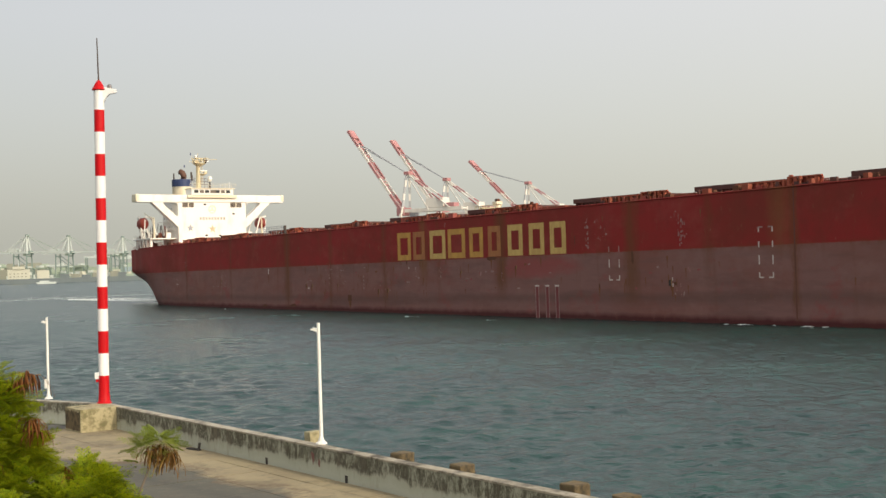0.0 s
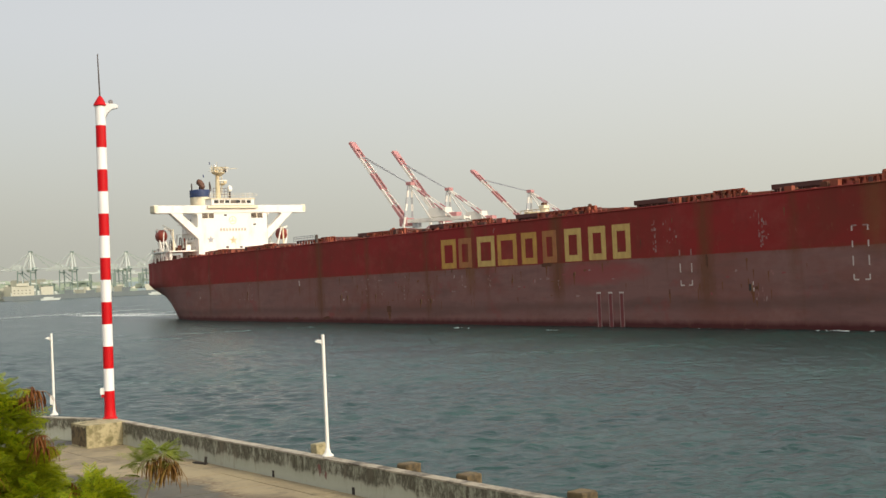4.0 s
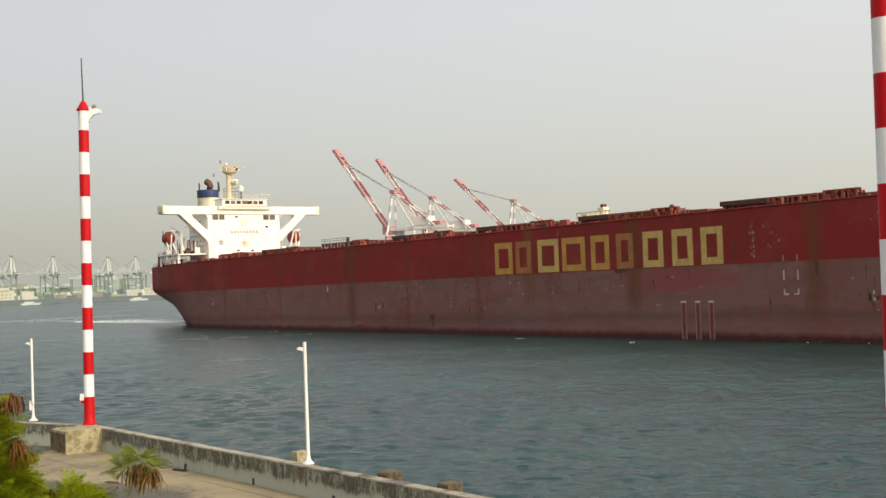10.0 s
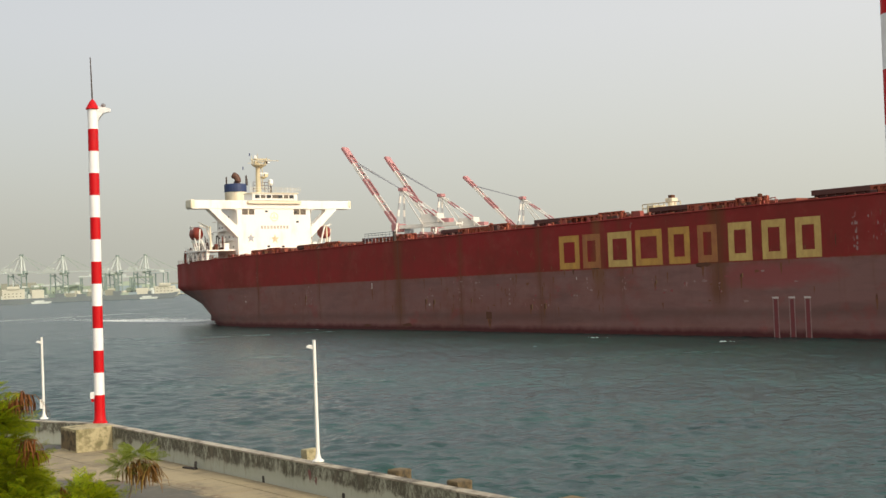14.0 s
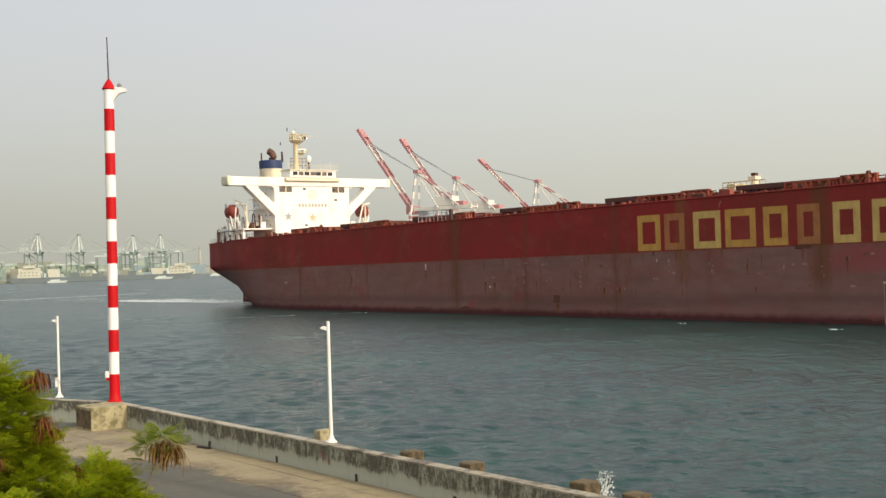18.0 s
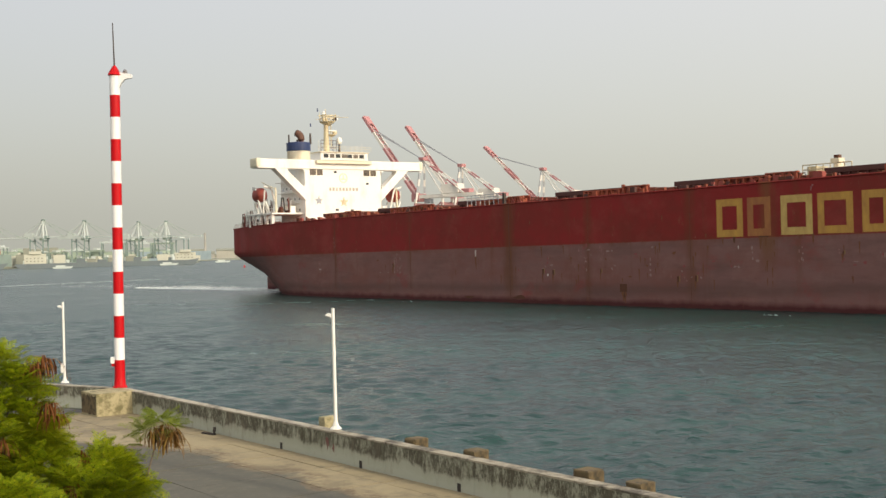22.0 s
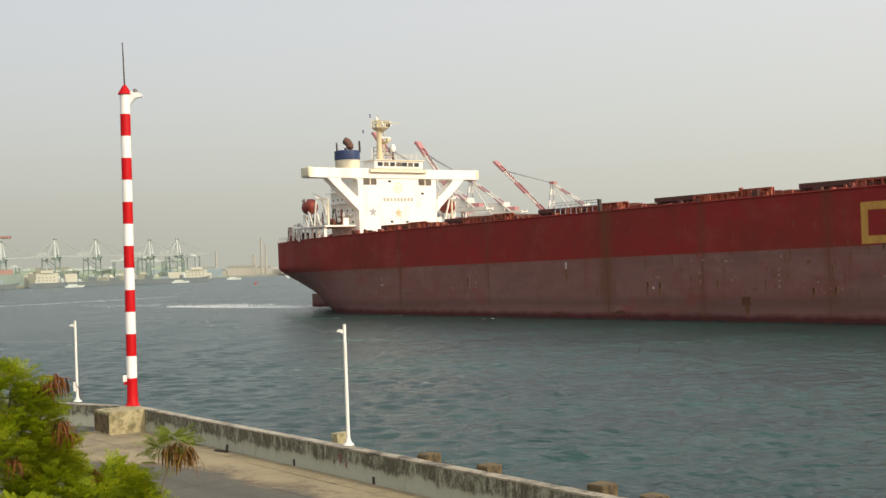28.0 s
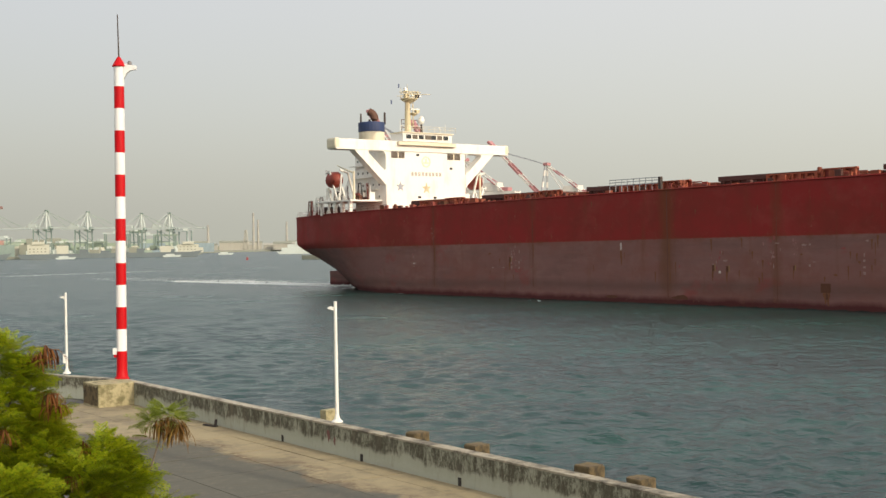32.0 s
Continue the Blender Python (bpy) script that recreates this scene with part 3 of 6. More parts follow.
def make_plinth(at, turn, size, label):
    t = thing("plinth", at, label, "concrete block", "mast plinths", turn=turn)
    bm = box(B(), -size[0] / 2, size[0] / 2, -size[1] / 2, size[1] / 2, -0.04, size[2], 0.03)
    part("block", bm, M["block"], t)
    # ragged dark sheet over the landward face, painting in its shade
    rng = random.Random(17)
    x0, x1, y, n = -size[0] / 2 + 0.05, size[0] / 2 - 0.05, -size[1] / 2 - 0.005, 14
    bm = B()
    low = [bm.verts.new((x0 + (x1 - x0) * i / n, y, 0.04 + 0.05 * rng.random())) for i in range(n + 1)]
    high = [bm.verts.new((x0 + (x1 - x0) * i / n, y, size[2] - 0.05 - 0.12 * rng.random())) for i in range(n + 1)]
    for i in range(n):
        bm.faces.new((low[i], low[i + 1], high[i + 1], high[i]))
    part("shade_sheet", bm, M["mossy"], t, "ragged dark sheet standing in for shade")
    return t


TOWER = Vector((-15.8, 56.35, TOP_Z))
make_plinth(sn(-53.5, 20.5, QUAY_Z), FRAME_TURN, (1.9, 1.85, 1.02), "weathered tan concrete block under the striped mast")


def make_mast():
    """A round signal mast in red and white bands with a conical cap, a side bracket and a whip rod."""
    t = thing("striped_mast", TOWER, "tall round mast in red and white bands with red cap", "mast", "striped masts")
    band, r = 1.03, 0.235
    bm = turned(B(), [(0.34, -0.02), (0.34, 0.03), (0.3, 0.06), (r + 0.03, 0.14), (r + 0.005, 0.5), (r, 1.28)])
    smooth(part("band", bm, M["red_band"], t, "red painted foot"))
    z = 1.285
    for i in range(12):
        bm = turned(B(), [(r, z), (r, z + band)])
        smooth(part("band", bm, M["white_band"] if i % 2 == 0 else M["red_band"], t))
        z += band
    bm = turned(B(), [(r, z), (r, z + 0.95)])
    smooth(part("band", bm, M["white_band"], t))
    z += 0.95
    part("cap", turned(B(), [(0.30, z - 0.03), (0.32, z + 0.0), (0.12, z + 0.36), (0.05, z + 0.44)]), M["red_band"], t, "red conical cap")
    part("whip_rod", rod(B(), (0, 0, z + 0.35), (-0.05, 0, z + 2.42), 0.038, 0.024), M["soot"], t, "thin dark whip rod")
    bm = B()
    prism(bm, [(0.2, z - 0.65), (0.2, z + 0.1), (0.55, z + 0.06), (0.82, z + 0.0), (0.82, z - 0.16), (0.5, z - 0.22), (0.34, z - 0.4)], "y", -0.09, 0.09)
    br = part("bracket", bm, M["white_band"], t, "white side bracket")
    part("lamp_head", turned(B(), [(0.10, z + 0.05), (0.11, z + 0.17), (0.05, z + 0.24)], 12, (0.5, 0)), M["steel"], br)
    part("junction_box", box(B(), -0.40, -0.2, -0.12, 0.12, 1.12, 1.42, 0.02), M["white_band"], t, "small white junction box")
    part("box_clip", box(B(), -0.36, -0.22, -0.08, 0.08, 0.98, 1.11, 0.01), M["red_band"], t)
    t.matrix_world = Matrix.Translation(TOWER) @ pose(0, 0, 0, 0, 0.45, 0)
    return t


mast = make_mast()
near_base = Vector((8.64, 22.33, TOP_Z + 0.1))
copy_thing(mast, Matrix.Translation(near_base) @ pose(0, 0, 0, 0, 0.4, 0))
ns, nn = near_base.x * ALONG.x + near_base.y * ALONG.y, near_base.x * ACROSS.x + near_base.y * ACROSS.y
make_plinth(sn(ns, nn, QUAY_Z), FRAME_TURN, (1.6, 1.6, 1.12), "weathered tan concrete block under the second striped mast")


def make_lamp_post(at, height, boxed):
    t = thing("lamp_post", at, "slim white steel lamp post with a short arm, on the parapet", "lamp post", "lamp posts on the parapet")
    part("base", turned(B(), [(0.2, -0.01), (0.2, 0.02), (0.11, 0.10), (0.062, 0.26)], 14), M["post_white"], t)
    smooth(part("pole", rod(B(), (0, 0, 0.2), (0, 0, height), 0.062, 0.055, 12), M["post_white"], t))
    bm = rod(B(), (0.03, 0, height - 0.33), (-0.15, 0, height - 0.24), 0.03, 0.03, 8)
    a = part("arm", bm, M["post_white"], t)
    part("lamp_head", prism(B(), [(-0.28, height - 0.23), (-0.08, height - 0.30), (-0.06, height - 0.19), (-0.18, height - 0.16)], "y", -0.07, 0.07), M["post_white"], a)
    if boxed:
        part("switch_box", box(B(), -0.17, -0.06, -0.07, 0.07, 0.5, 0.95, 0.015), M["post_white"], t)
    return t


make_lamp_post((-4.22, 41.28, TOP_Z + 0.02), 4.12, False)
make_lamp_post((-19.2, 58.85, TOP_Z + 0.02), 3.95, True)


def make_blocks():
    for s, n, w, h in ((-36.9, 22.15, 0.52, 1.12), (-31.5, 22.15, 0.7, 0.95), (-28.5, 22.2, 0.7, 0.92), (-23.7, 22.25, 0.75, 0.96), (-21.8, 22.25, 0.7, 0.9)):
        t = thing("mooring_block", sn(s, n, QUAY_Z - 0.1), "mossy brown concrete block beyond the parapet", "concrete block", "blocks beyond the parapet", turn=FRAME_TURN)
        bm = box(B(), -w * 0.4, w * 0.4, -0.28, 0.28, -0.01, h + 0.25, 0.05)
        for v in bm.verts:
            v.co += Vector((random.uniform(-1, 1), random.uniform(-1, 1), random.uniform(-1, 1))) * 0.015
        part("block", bm, M["block"] if s < -36 else M["mossy"], t)


make_blocks()


def make_wall_marks():
    """Faded paint daubs on the parapet and a bit of wreckage at its foot."""
    rng = random.Random(8)
    for s, z, w, h, m in ((-35.5, 0.62, 0.35, 0.5, "daub"), (-35.1, 0.45, 0.2, 0.3, "daub")):
        t = thing("paint_daub", sn(s, N_IN - 0.006, QUAY_Z + z), "faded dull red paint daub on the parapet", "paint mark", "paint daubs", turn=FRAME_TURN)
        bm = B()
        n = 12
        ring = [bm.verts.new((w / 2 * math.cos(2 * math.pi * i / n) * rng.uniform(0.4, 1.2), 0, h / 2 * math.sin(2 * math.pi * i / n) * rng.uniform(0.5, 1.2))) for i in range(n)]
        bm.faces.new(ring)
        part("daub", bm, M["daub"], t)
    t = thing("debris", sn(-43.95, 20.95, QUAY_Z), "dark broken piece of timber on the walkway", "debris", turn=FRAME_TURN + 10)
    part("plank", box(B(), -0.5, 0.3, -0.08, 0.08, 0.0, 0.06, 0.01), M["dark"], t)
    part("stub", beam(B(), (0.24, 0, 0.03), (0.27, 0.02, 0.3), 0.09, 0.08), M["dark"], t)


make_wall_marks()

# ---- the ship ----
# its own space: x forward from a mark amidships, y from the starboard side to port, z up from the water
MID = 21.5


def ramp_of(table, x):
    if x <= table[0][0]:
        return table[0][1]
    for (a, p), (b, q) in zip(table, table[1:]):
        if x <= b:
            k = (x - a) / (b - a)
            k = k * k * (3 - 2 * k) * 0.35 + k * 0.65
            return p + (q - p) * k
    return table[-1][1]


HALF_DECK = [(-113, 10.5), (-111, 12.4), (-106, 13.8), (-95, 16.8), (-82, 19.6), (-65, 21.2), (-52, 21.5), (172, 21.5), (184, 18), (194, 10), (200, 0.6)]
HALF_WATER = [(-113, 0.6), (-103, 0.7), (-100, 1.3), (-97, 4.0), (-90, 10.0), (-78, 17.0), (-66, 20.2), (-52, 21.4), (-40, 21.5), (164, 21.5), (176, 18), (188, 8), (196, 0.5)]
KEEL = [(-113, 9.4), (-108, 6.2), (-104.2, 3.5), (-101.6, 1.6), (-99.8, -1.2), (-96, -4), (200, -4)]


def deck_z(u):
    return 16.8 + 0.0085 * u


def half_at(u, z):
    d, w, kb = ramp_of(HALF_DECK, u), ramp_of(HALF_WATER, u), ramp_of(KEEL, u)
    g = min(max(z / (11.0 if u > 0 else 9.6), 0), 1)
    g = g * g * (3 - 2 * g) * 0.5 + g * 0.5 if u > 0 else g ** 0.72
    h = w + (d - w) * g
    if kb > -3.5:
        h *= min(1, math.sqrt(max(z - kb, 0) / (5 - 3.8 * min(max((kb + 1) / 10, 0), 1)) + 0.04))
    return h


ship = thing("cargo_ship", (0, 0, 0), "long dark red bulk carrier with a white bridge, rust-streaked and faded", "ship")


def make_hull():
    us = [-113, -112.4, -111.5, -110.2, -109, -107.5, -106, -105.2, -104.5, -103.5, -102.5, -101.2, -100, -98.5, -97, -95, -93, -90.5, -88, -85, -82, -78.5, -75, -71, -67, -62.5, -58, -53, -48, -44, -40, -30] + list(range(-20, 164, 20)) + [164, 170, 176, 182, 188, 193, 197, 200]
    n = 26
    bm = B()
    sides = {1: [], -1: []}
    for u in us:
        kb, dz = ramp_of(KEEL, u), deck_z(u)
        for side in (1, -1):
            row = []
            for i in range(n + 1):
                z = kb + (dz - kb) * i / n
                row.append(bm.verts.new((u, MID - side * half_at(u, z), z)))
            sides[side].append(row)
    for side, rows in sides.items():
        for a, b in zip(rows, rows[1:]):
            for i in range(n):
                bm.faces.new((a[i], b[i], b[i + 1], a[i + 1]))
    for k in (0, -1):
        a, b = sides[1][k], sides[-1][k]
        for i in range(n):
            bm.faces.new((a[i], a[i + 1], b[i + 1], b[i]))
    for k in range(len(us) - 1):
        bm.faces.new((sides[1][k][0], sides[1][k + 1][0], sides[-1][k + 1][0], sides[-1][k][0]))
    bmesh.ops.recalc_face_normals(bm, faces=bm.faces[:])
    hull = smooth(part("hull", bm, M["hull"], ship, "dark red topsides over faded mauve-brown lower side"))
    bm = B()
    for k in range(len(us) - 1):
        p = []
        for u, sd in ((us[k], 1), (us[k + 1], 1), (us[k + 1], -1), (us[k], -1)):
            p.append(bm.verts.new((u, MID - sd * (half_at(u, deck_z(u)) - 0.05), deck_z(u) - 0.06)))
        bm.faces.new(p)
    part("deck", bm, M["deck_red"], ship)
    # rounded gunwale bar along both deck edges
    for sd in (1, -1):
        bm = B()
        for a, b in zip(us, us[1:]):
            rod(bm, (a, MID - sd * half_at(a, deck_z(a)), deck_z(a)), (b, MID - sd * half_at(b, deck_z(b)), deck_z(b)), 0.14, n=6)
        part("gunwale", bm, M["hull"], ship)
    # upright weld seams with rust
    for u, w, z0 in ((-47.2, 0.12, 1.5), (-20.1, 0.08, 2.0), (9.4, 0.16, 0.6), (28.8, 0.07, 0.5), (50.0, 0.07, 1.0), (87.4, 0.06, 4.5), (149.3, 0.2, 0.8)):
        bm = B()
        zs = [z0 + (deck_z(u) - 0.1 - z0) * i / 10 for i in range(11)]
        vs = [[bm.verts.new((u + dx + random.uniform(-0.04, 0.04), MID - half_at(u, z) - out, z)) for dx, out in ((-w / 2, 0.002), (-w / 6, 0.014), (w / 6, 0.014), (w / 2, 0.002))] for z in zs]
        for a, b in zip(vs, vs[1:]):
            for i in range(3):
                bm.faces.new((a[i], a[i + 1], b[i + 1], b[i]))
        part("weld_seam", bm, M["seam"], hull, "dark rusty upright seam")
    return hull


hull = make_hull()


def decal(name, u0, u1, z0, z1, mat, label="", proud=0.03, lean=0.0):
    """A thin painted or welded plate on the flat starboard side."""
    bm = B()
    y = -proud
    pts = [(u0, z0), (u1, z0 + lean * (u1 - u0)), (u1, z1 + lean * (u1 - u0)), (u0, z1)]
    a = [bm.verts.new((u, y, z)) for u, z in pts]
    b = [bm.verts.new((u, 0.05, z)) for u, z in pts]
    bm.faces.new(a)
    for i in range(4):
        bm.faces.new((a[i], b[i], b[(i + 1) % 4], a[(i + 1) % 4]))
    bmesh.ops.recalc_face_normals(bm, faces=bm.faces[:])
    return part(name, bm, mat, hull, label)


def open_frame(u0, u1, z0, z1, w, mat):
    """A plain rectangular band of paint round a bare middle."""
    bm = B()
    rings = [[bm.verts.new((u, y, z)) for u, z in ((u0 + i, z0 + i), (u1 - i, z0 + i), (u1 - i, z1 - i), (u0 + i, z1 - i))] for i, y in ((0, 0.03), (0, -0.025), (w, -0.025), (w, 0.03))]
    for a, b in zip(rings, rings[1:]):
        for k in range(4):
            bm.faces.new((a[k], a[(k + 1) % 4], b[(k + 1) % 4], b[k]))
    bmesh.ops.recalc_face_normals(bm, faces=bm.faces[:])
    return part("name_block", bm, mat, hull, "worn yellow painted frame on the side")


def smear(u, z0, z1, wide, count, rng, mats):
    """Scraped paint: a loose column of ragged pale flakes."""
    for _ in range(count):
        cu, cz = u + rng.gauss(0, wide), rng.uniform(z0, z1)
        w, h = rng.uniform(0.05, 0.22), rng.uniform(0.1, 0.45)
        bm = B()
        bm.faces.new([bm.verts.new((cu + w * math.cos(k * 0.898) * rng.uniform(0.4, 1.1), -0.011, cz + h * math.sin(k * 0.898) * rng.uniform(0.4, 1.1))) for k in range(7)])
        bmesh.ops.recalc_face_normals(bm, faces=bm.faces[:])
        part("paint_flake", bm, M[rng.choice(mats)], hull)


def drip(u, z, w, length, rng):
    """A ragged tongue of rust run down from an opening or a chipped edge."""
    bm = B()
    n = 7
    left = [bm.verts.new((u - w / 2 * (1 - i / n) * rng.uniform(0.5, 1.2) - 0.02, -0.008, z - length * i / n)) for i in range(n)]
    right = [bm.verts.new((u + w / 2 * (1 - i / n) * rng.uniform(0.5, 1.2) + 0.02, -0.008, z - length * i / n)) for i in range(n)]
    for i in range(n - 1):
        bm.faces.new((left[i], left[i + 1], right[i + 1], right[i]))
    bmesh.ops.recalc_face_normals(bm, faces=bm.faces[:])
    return part("rust_run", bm, M["rust_run"], hull)


def make_markings():
    # the large name on the side: nine plain open frames in its colours
    for u0, u1, mat in ((55.0, 59.6, "mark_yellow"), (60.4, 64.3, "mark_rusty"), (66.0, 71.0, "mark_pale"), (71.8, 77.1, "mark_yellow"), (78.4, 82.4, "mark_yellow"),
                        (83.9, 87.4, "mark_rusty"), (89.4, 93.4, "mark_pale"), (95.1, 99.0, "mark_pale"), (100.5, 104.4, "mark_pale")):
        z0, z1 = 10.12 + 0.0055 * (u0 - 55), 15.4 + 0.004 * (u0 - 55)
        open_frame(u0, u1, z0, z1, 1.0, M[mat])
    # three white-edged upright bars down to the water
    for u in (96.85, 99.45, 101.9):
        decal("draught_bar", u - 0.28, u + 0.28, -0.5, 5.0, M["bar_red"], "dull red upright bar", 0.02)
        for du in (-0.4, 0.4):
            decal("bar_edge", u + du - 0.07, u + du + 0.07, -0.3, 5.1, M["mark_dim"], "chipped pale edge", 0.035)
        decal("bar_edge", u - 0.5, u + 0.5, 5.1, 5.35, M["mark_white"], "chipped white edge", 0.036)
    # tug brackets: white broken frames
    for u0, u1, z0, z1 in ((143.4, 145.7, 6.3, 13.0), (114.3, 116.5, 6.1, 13.2)):
        for u in (u0, u1):
            s = 1 if u == u0 else -1
            for a, b in ((0.0, 0.1), (0.26, 0.44), (0.60, 0.72), (0.9, 1.0))[:4 if u0 > 130 else 3]:
                decal("bracket_bar", u - 0.1, u + 0.1, z0 + (z1 - z0) * a, z0 + (z1 - z0) * b, M["mark_white"] if b < 0.5 or u0 > 130 else M["mark_dim"], "", 0.02)
            for z in (z0, z1) if u0 > 130 else (z0,):
                decal("bracket_bar", min(u, u + s * 0.7), max(u, u + s * 0.7), z - 0.1, z + 0.1, M["mark_white"] if z == z0 else M["mark_dim"], "", 0.024)
    # unreadable small figures, as bars
    rng = random.Random(4)
    for u, z0, z1 in ((129.4, 11.2, 15.0), (109.5, 11.0, 15.6), (-53.5, 4.6, 8.6), (-25.5, 5.0, 8.6), (-23.6, 5.0, 8.6), (19.0, 4.6, 6.6), (36.4, 9.3, 12.0), (127.4, 3.4, 6.0), (34.0, 5.6, 8.6), (61.0, 5.6, 9.2), (58.6, 5.8, 9.0), (42.0, 4.6, 8.8), (170.0, 3, 9)):
        z = z0
        while z < z1:
            h = rng.uniform(0.2, 0.5)
            if u < 150 and rng.random() < 0.6:
                decal("figure_bar", u + rng.uniform(-0.15, 0.05), u + rng.uniform(0.1, 0.28), z, z + h, M["mark_dim"] if rng.random() < 0.85 else M["mark_white"], "", 0.018)
            z += h + rng.uniform(0.15, 0.6)
    decal("boarding_mark", -0.12, 0.2, 8.0, 9.1, M["mark_white"], "short white upright mark")
    decal("boarding_mark", -0.12, 0.2, 6.8, 7.98, M["rust_run"], "red lower half of the upright mark")
    # openings and rust patches
    for u, z, w, h, m in ((36.5, 1.7, 0.4, 0.9, "rust"), (126.9, 5.6, 0.55, 0.9, "dark"), (128.0, 5.5, 0.6, 0.6, "rust"), (-25.9, 6.5, 0.5, 0.9, "dark"),
                          (17.9, 5.3, 0.5, 0.9, "dark"), (20.4, 5.2, 0.5, 0.8, "dark"), (47.5, 4.2, 0.5, 0.8, "dark"), (50.9, 4.3, 0.5, 0.8, "dark"), (31.5, 5.4, 0.3, 0.6, "dark"),
                          (91.3, 8.3, 0.4, 0.5, "dark"), (75.5, 7.7, 0.3, 0.4, "dark"), (12.0, 1.0, 3.2, 0.7, "rust"), (-2.0, 0.8, 2.4, 0.6, "rust"), (84.5, 10.0, 2.8, 0.7, "rust"), (63.0, 10.2, 2.6, 0.5, "rust"),
                          (58.0, 10.0, 0.4, 1.6, "rust"), (106.5, 12.5, 0.2, 1.6, "rust"), (112.0, 5.2, 0.3, 0.8, "rust"), (119.4, 9.4, 0.5, 2.2, "rust")):
        if m == "dark":
            decal("hull_opening", u - w * 0.4, u + w * 0.4, z - h / 2, z + h / 2, M["rust" if u < 110 else m], "", 0.012)
            decal("opening_rim", u + w / 2 + 0.02, u + w / 2 + 0.16, z - h / 2, z + h / 2 + 0.1, M["ochre"], "ochre rusted rim", 0.03)
            if u < 60:
                drip(u - 0.1, z - h / 2, w * 0.8, rng.uniform(0.9, 1.8), rng)
            continue
        bm = B()
        n = 14
        ring = [bm.verts.new((u + w * 0.55 * math.cos(2 * math.pi * i / n) * rng.uniform(0.6, 1.15), -0.012, z + h * 0.55 * math.sin(2 * math.pi * i / n) * rng.uniform(0.6, 1.15))) for i in range(n)]
        bm.faces.new(ring)
        bmesh.ops.recalc_face_normals(bm, faces=bm.faces[:])
        part("rust_patch", bm, M[m], hull)
    decal("rusted_plate", 35.6, 37.1, 2.2, 3.4, M["rust"], "square plate rusted dark brown", 0.014)
    # rust weeping from chipped plate edges
    runs = random.Random(31)
    for u, z, w, length in ((36.3, 3.0, 0.9, 2.6), (36.7, 2.4, 0.5, 2.2), (9.7, 8.8, 0.2, 4.0), (62.5, 10.6, 0.5, 2.6), (63.4, 10.3, 0.3, 1.8), (56.0, 10.2, 0.25, 1.4),
                            (71.0, 10.3, 0.3, 1.6), (84.6, 10.2, 0.5, 2.4), (87.9, 9.4, 0.3, 4.2), (98.0, 9.8, 0.25, 1.7), 
                            (44.0, 9.6, 0.22, 1.8), (17.6, 9.4, 0.3, 1.5), (-20.0, 9.0, 0.2, 3.0), (-47.0, 8.8, 0.25, 3.2), (0.1, 6.9, 0.3, 1.5), (23.0, 9.5, 0.2, 1.6),
                            (75.4, 7.6, 0.3, 1.3), (91.3, 8.1, 0.3, 1.8), (112.0, 5.0, 0.25, 1.6), (127.4, 5.2, 0.6, 1.9)):
        drip(u, z, w * 1.5, length, runs)
    for i in range(26):
        u, z = runs.uniform(-55, 165), runs.uniform(9.6, 16.2) if runs.random() < 0.45 else runs.uniform(3.0, 9.0)
        drip(u, z, runs.uniform(0.1, 0.28), runs.uniform(0.4, 1.3), runs)
    # clusters of orange runs on the lower side
    for i in range(46):
        c = runs.choice((9.4, 19.5, 24.0, 36.0, 42.0, 50.5, 63.5, 77.0, 87.6, 119.0, 128.0))
        drip(runs.gauss(c, 1.6), runs.uniform(4.0, 9.6), runs.uniform(0.14, 0.34), runs.uniform(0.7, 2.2), runs)
    # scraped, chipped paint round the draught figures
    for i in range(44):
        c = runs.choice((18.5, 36.0, 42.0, 60.0, 77.0, 90.0, 128.0, -25.0))
        u, z = runs.gauss(c, 4.0), runs.uniform(4.5, 9.0)
        w, h = runs.uniform(0.15, 0.7), runs.uniform(0.08, 0.3)
        bm = B()
        ring = [bm.verts.new((u + w * math.cos(k * 1.047) * runs.uniform(0.4, 1.1), -0.010, z + h * math.sin(k * 1.047) * runs.uniform(0.4, 1.1))) for k in range(6)]
        bm.faces.new(ring)
        bmesh.ops.recalc_face_normals(bm, faces=bm.faces[:])
        part("paint_chip", bm, M[runs.choice(("primer", "primer", "rust_run", "mark_dim"))], hull)
    for u, z0, z1, wide, n in ((129.4, 10.8, 14.8, 0.35, 26), (128.6, 14.6, 16.0, 0.8, 6), (109.3, 11.5, 15.6, 0.2, 12), (112.5, 12.0, 15.4, 0.9, 10), (87.8, 6.2, 7.4, 0.2, 5), (71.0, 15.6, 16.6, 0.2, 4),
                               (69.0, 6.5, 8.6, 0.5, 9), (75.0, 6.5, 8.2, 0.3, 4), (81.5, 6.8, 8.2, 0.6, 6), (28.2, 5.5, 9.6, 0.5, 14), (31.5, 7.0, 9.4, 0.8, 8), (19.0, 5.2, 7.6, 0.8, 10), (49.0, 3.9, 5.4, 1.4, 9), (-53.5, 4.6, 8.6, 0.35, 12), (-25.0, 4.8, 8.8, 0.7, 16), (-47.6, 9.8, 12.4, 0.2, 5), (129.0, 3.0, 5.6, 0.7, 8), (130.6, 7.2, 8.0, 0.1, 3)):
        smear(u, z0, z1, wide, n, runs, ("scuff", "scuff", "mark_dim", "primer"))
    # rudder under the counter
    bm = box(B(), -115.6, -107.6, MID - 0.5, MID + 0.5, -2.0, 3.35, 0.15)
    part("rudder", bm, M["hull"], ship, "dull brown rudder blade under the stern")


make_markings()


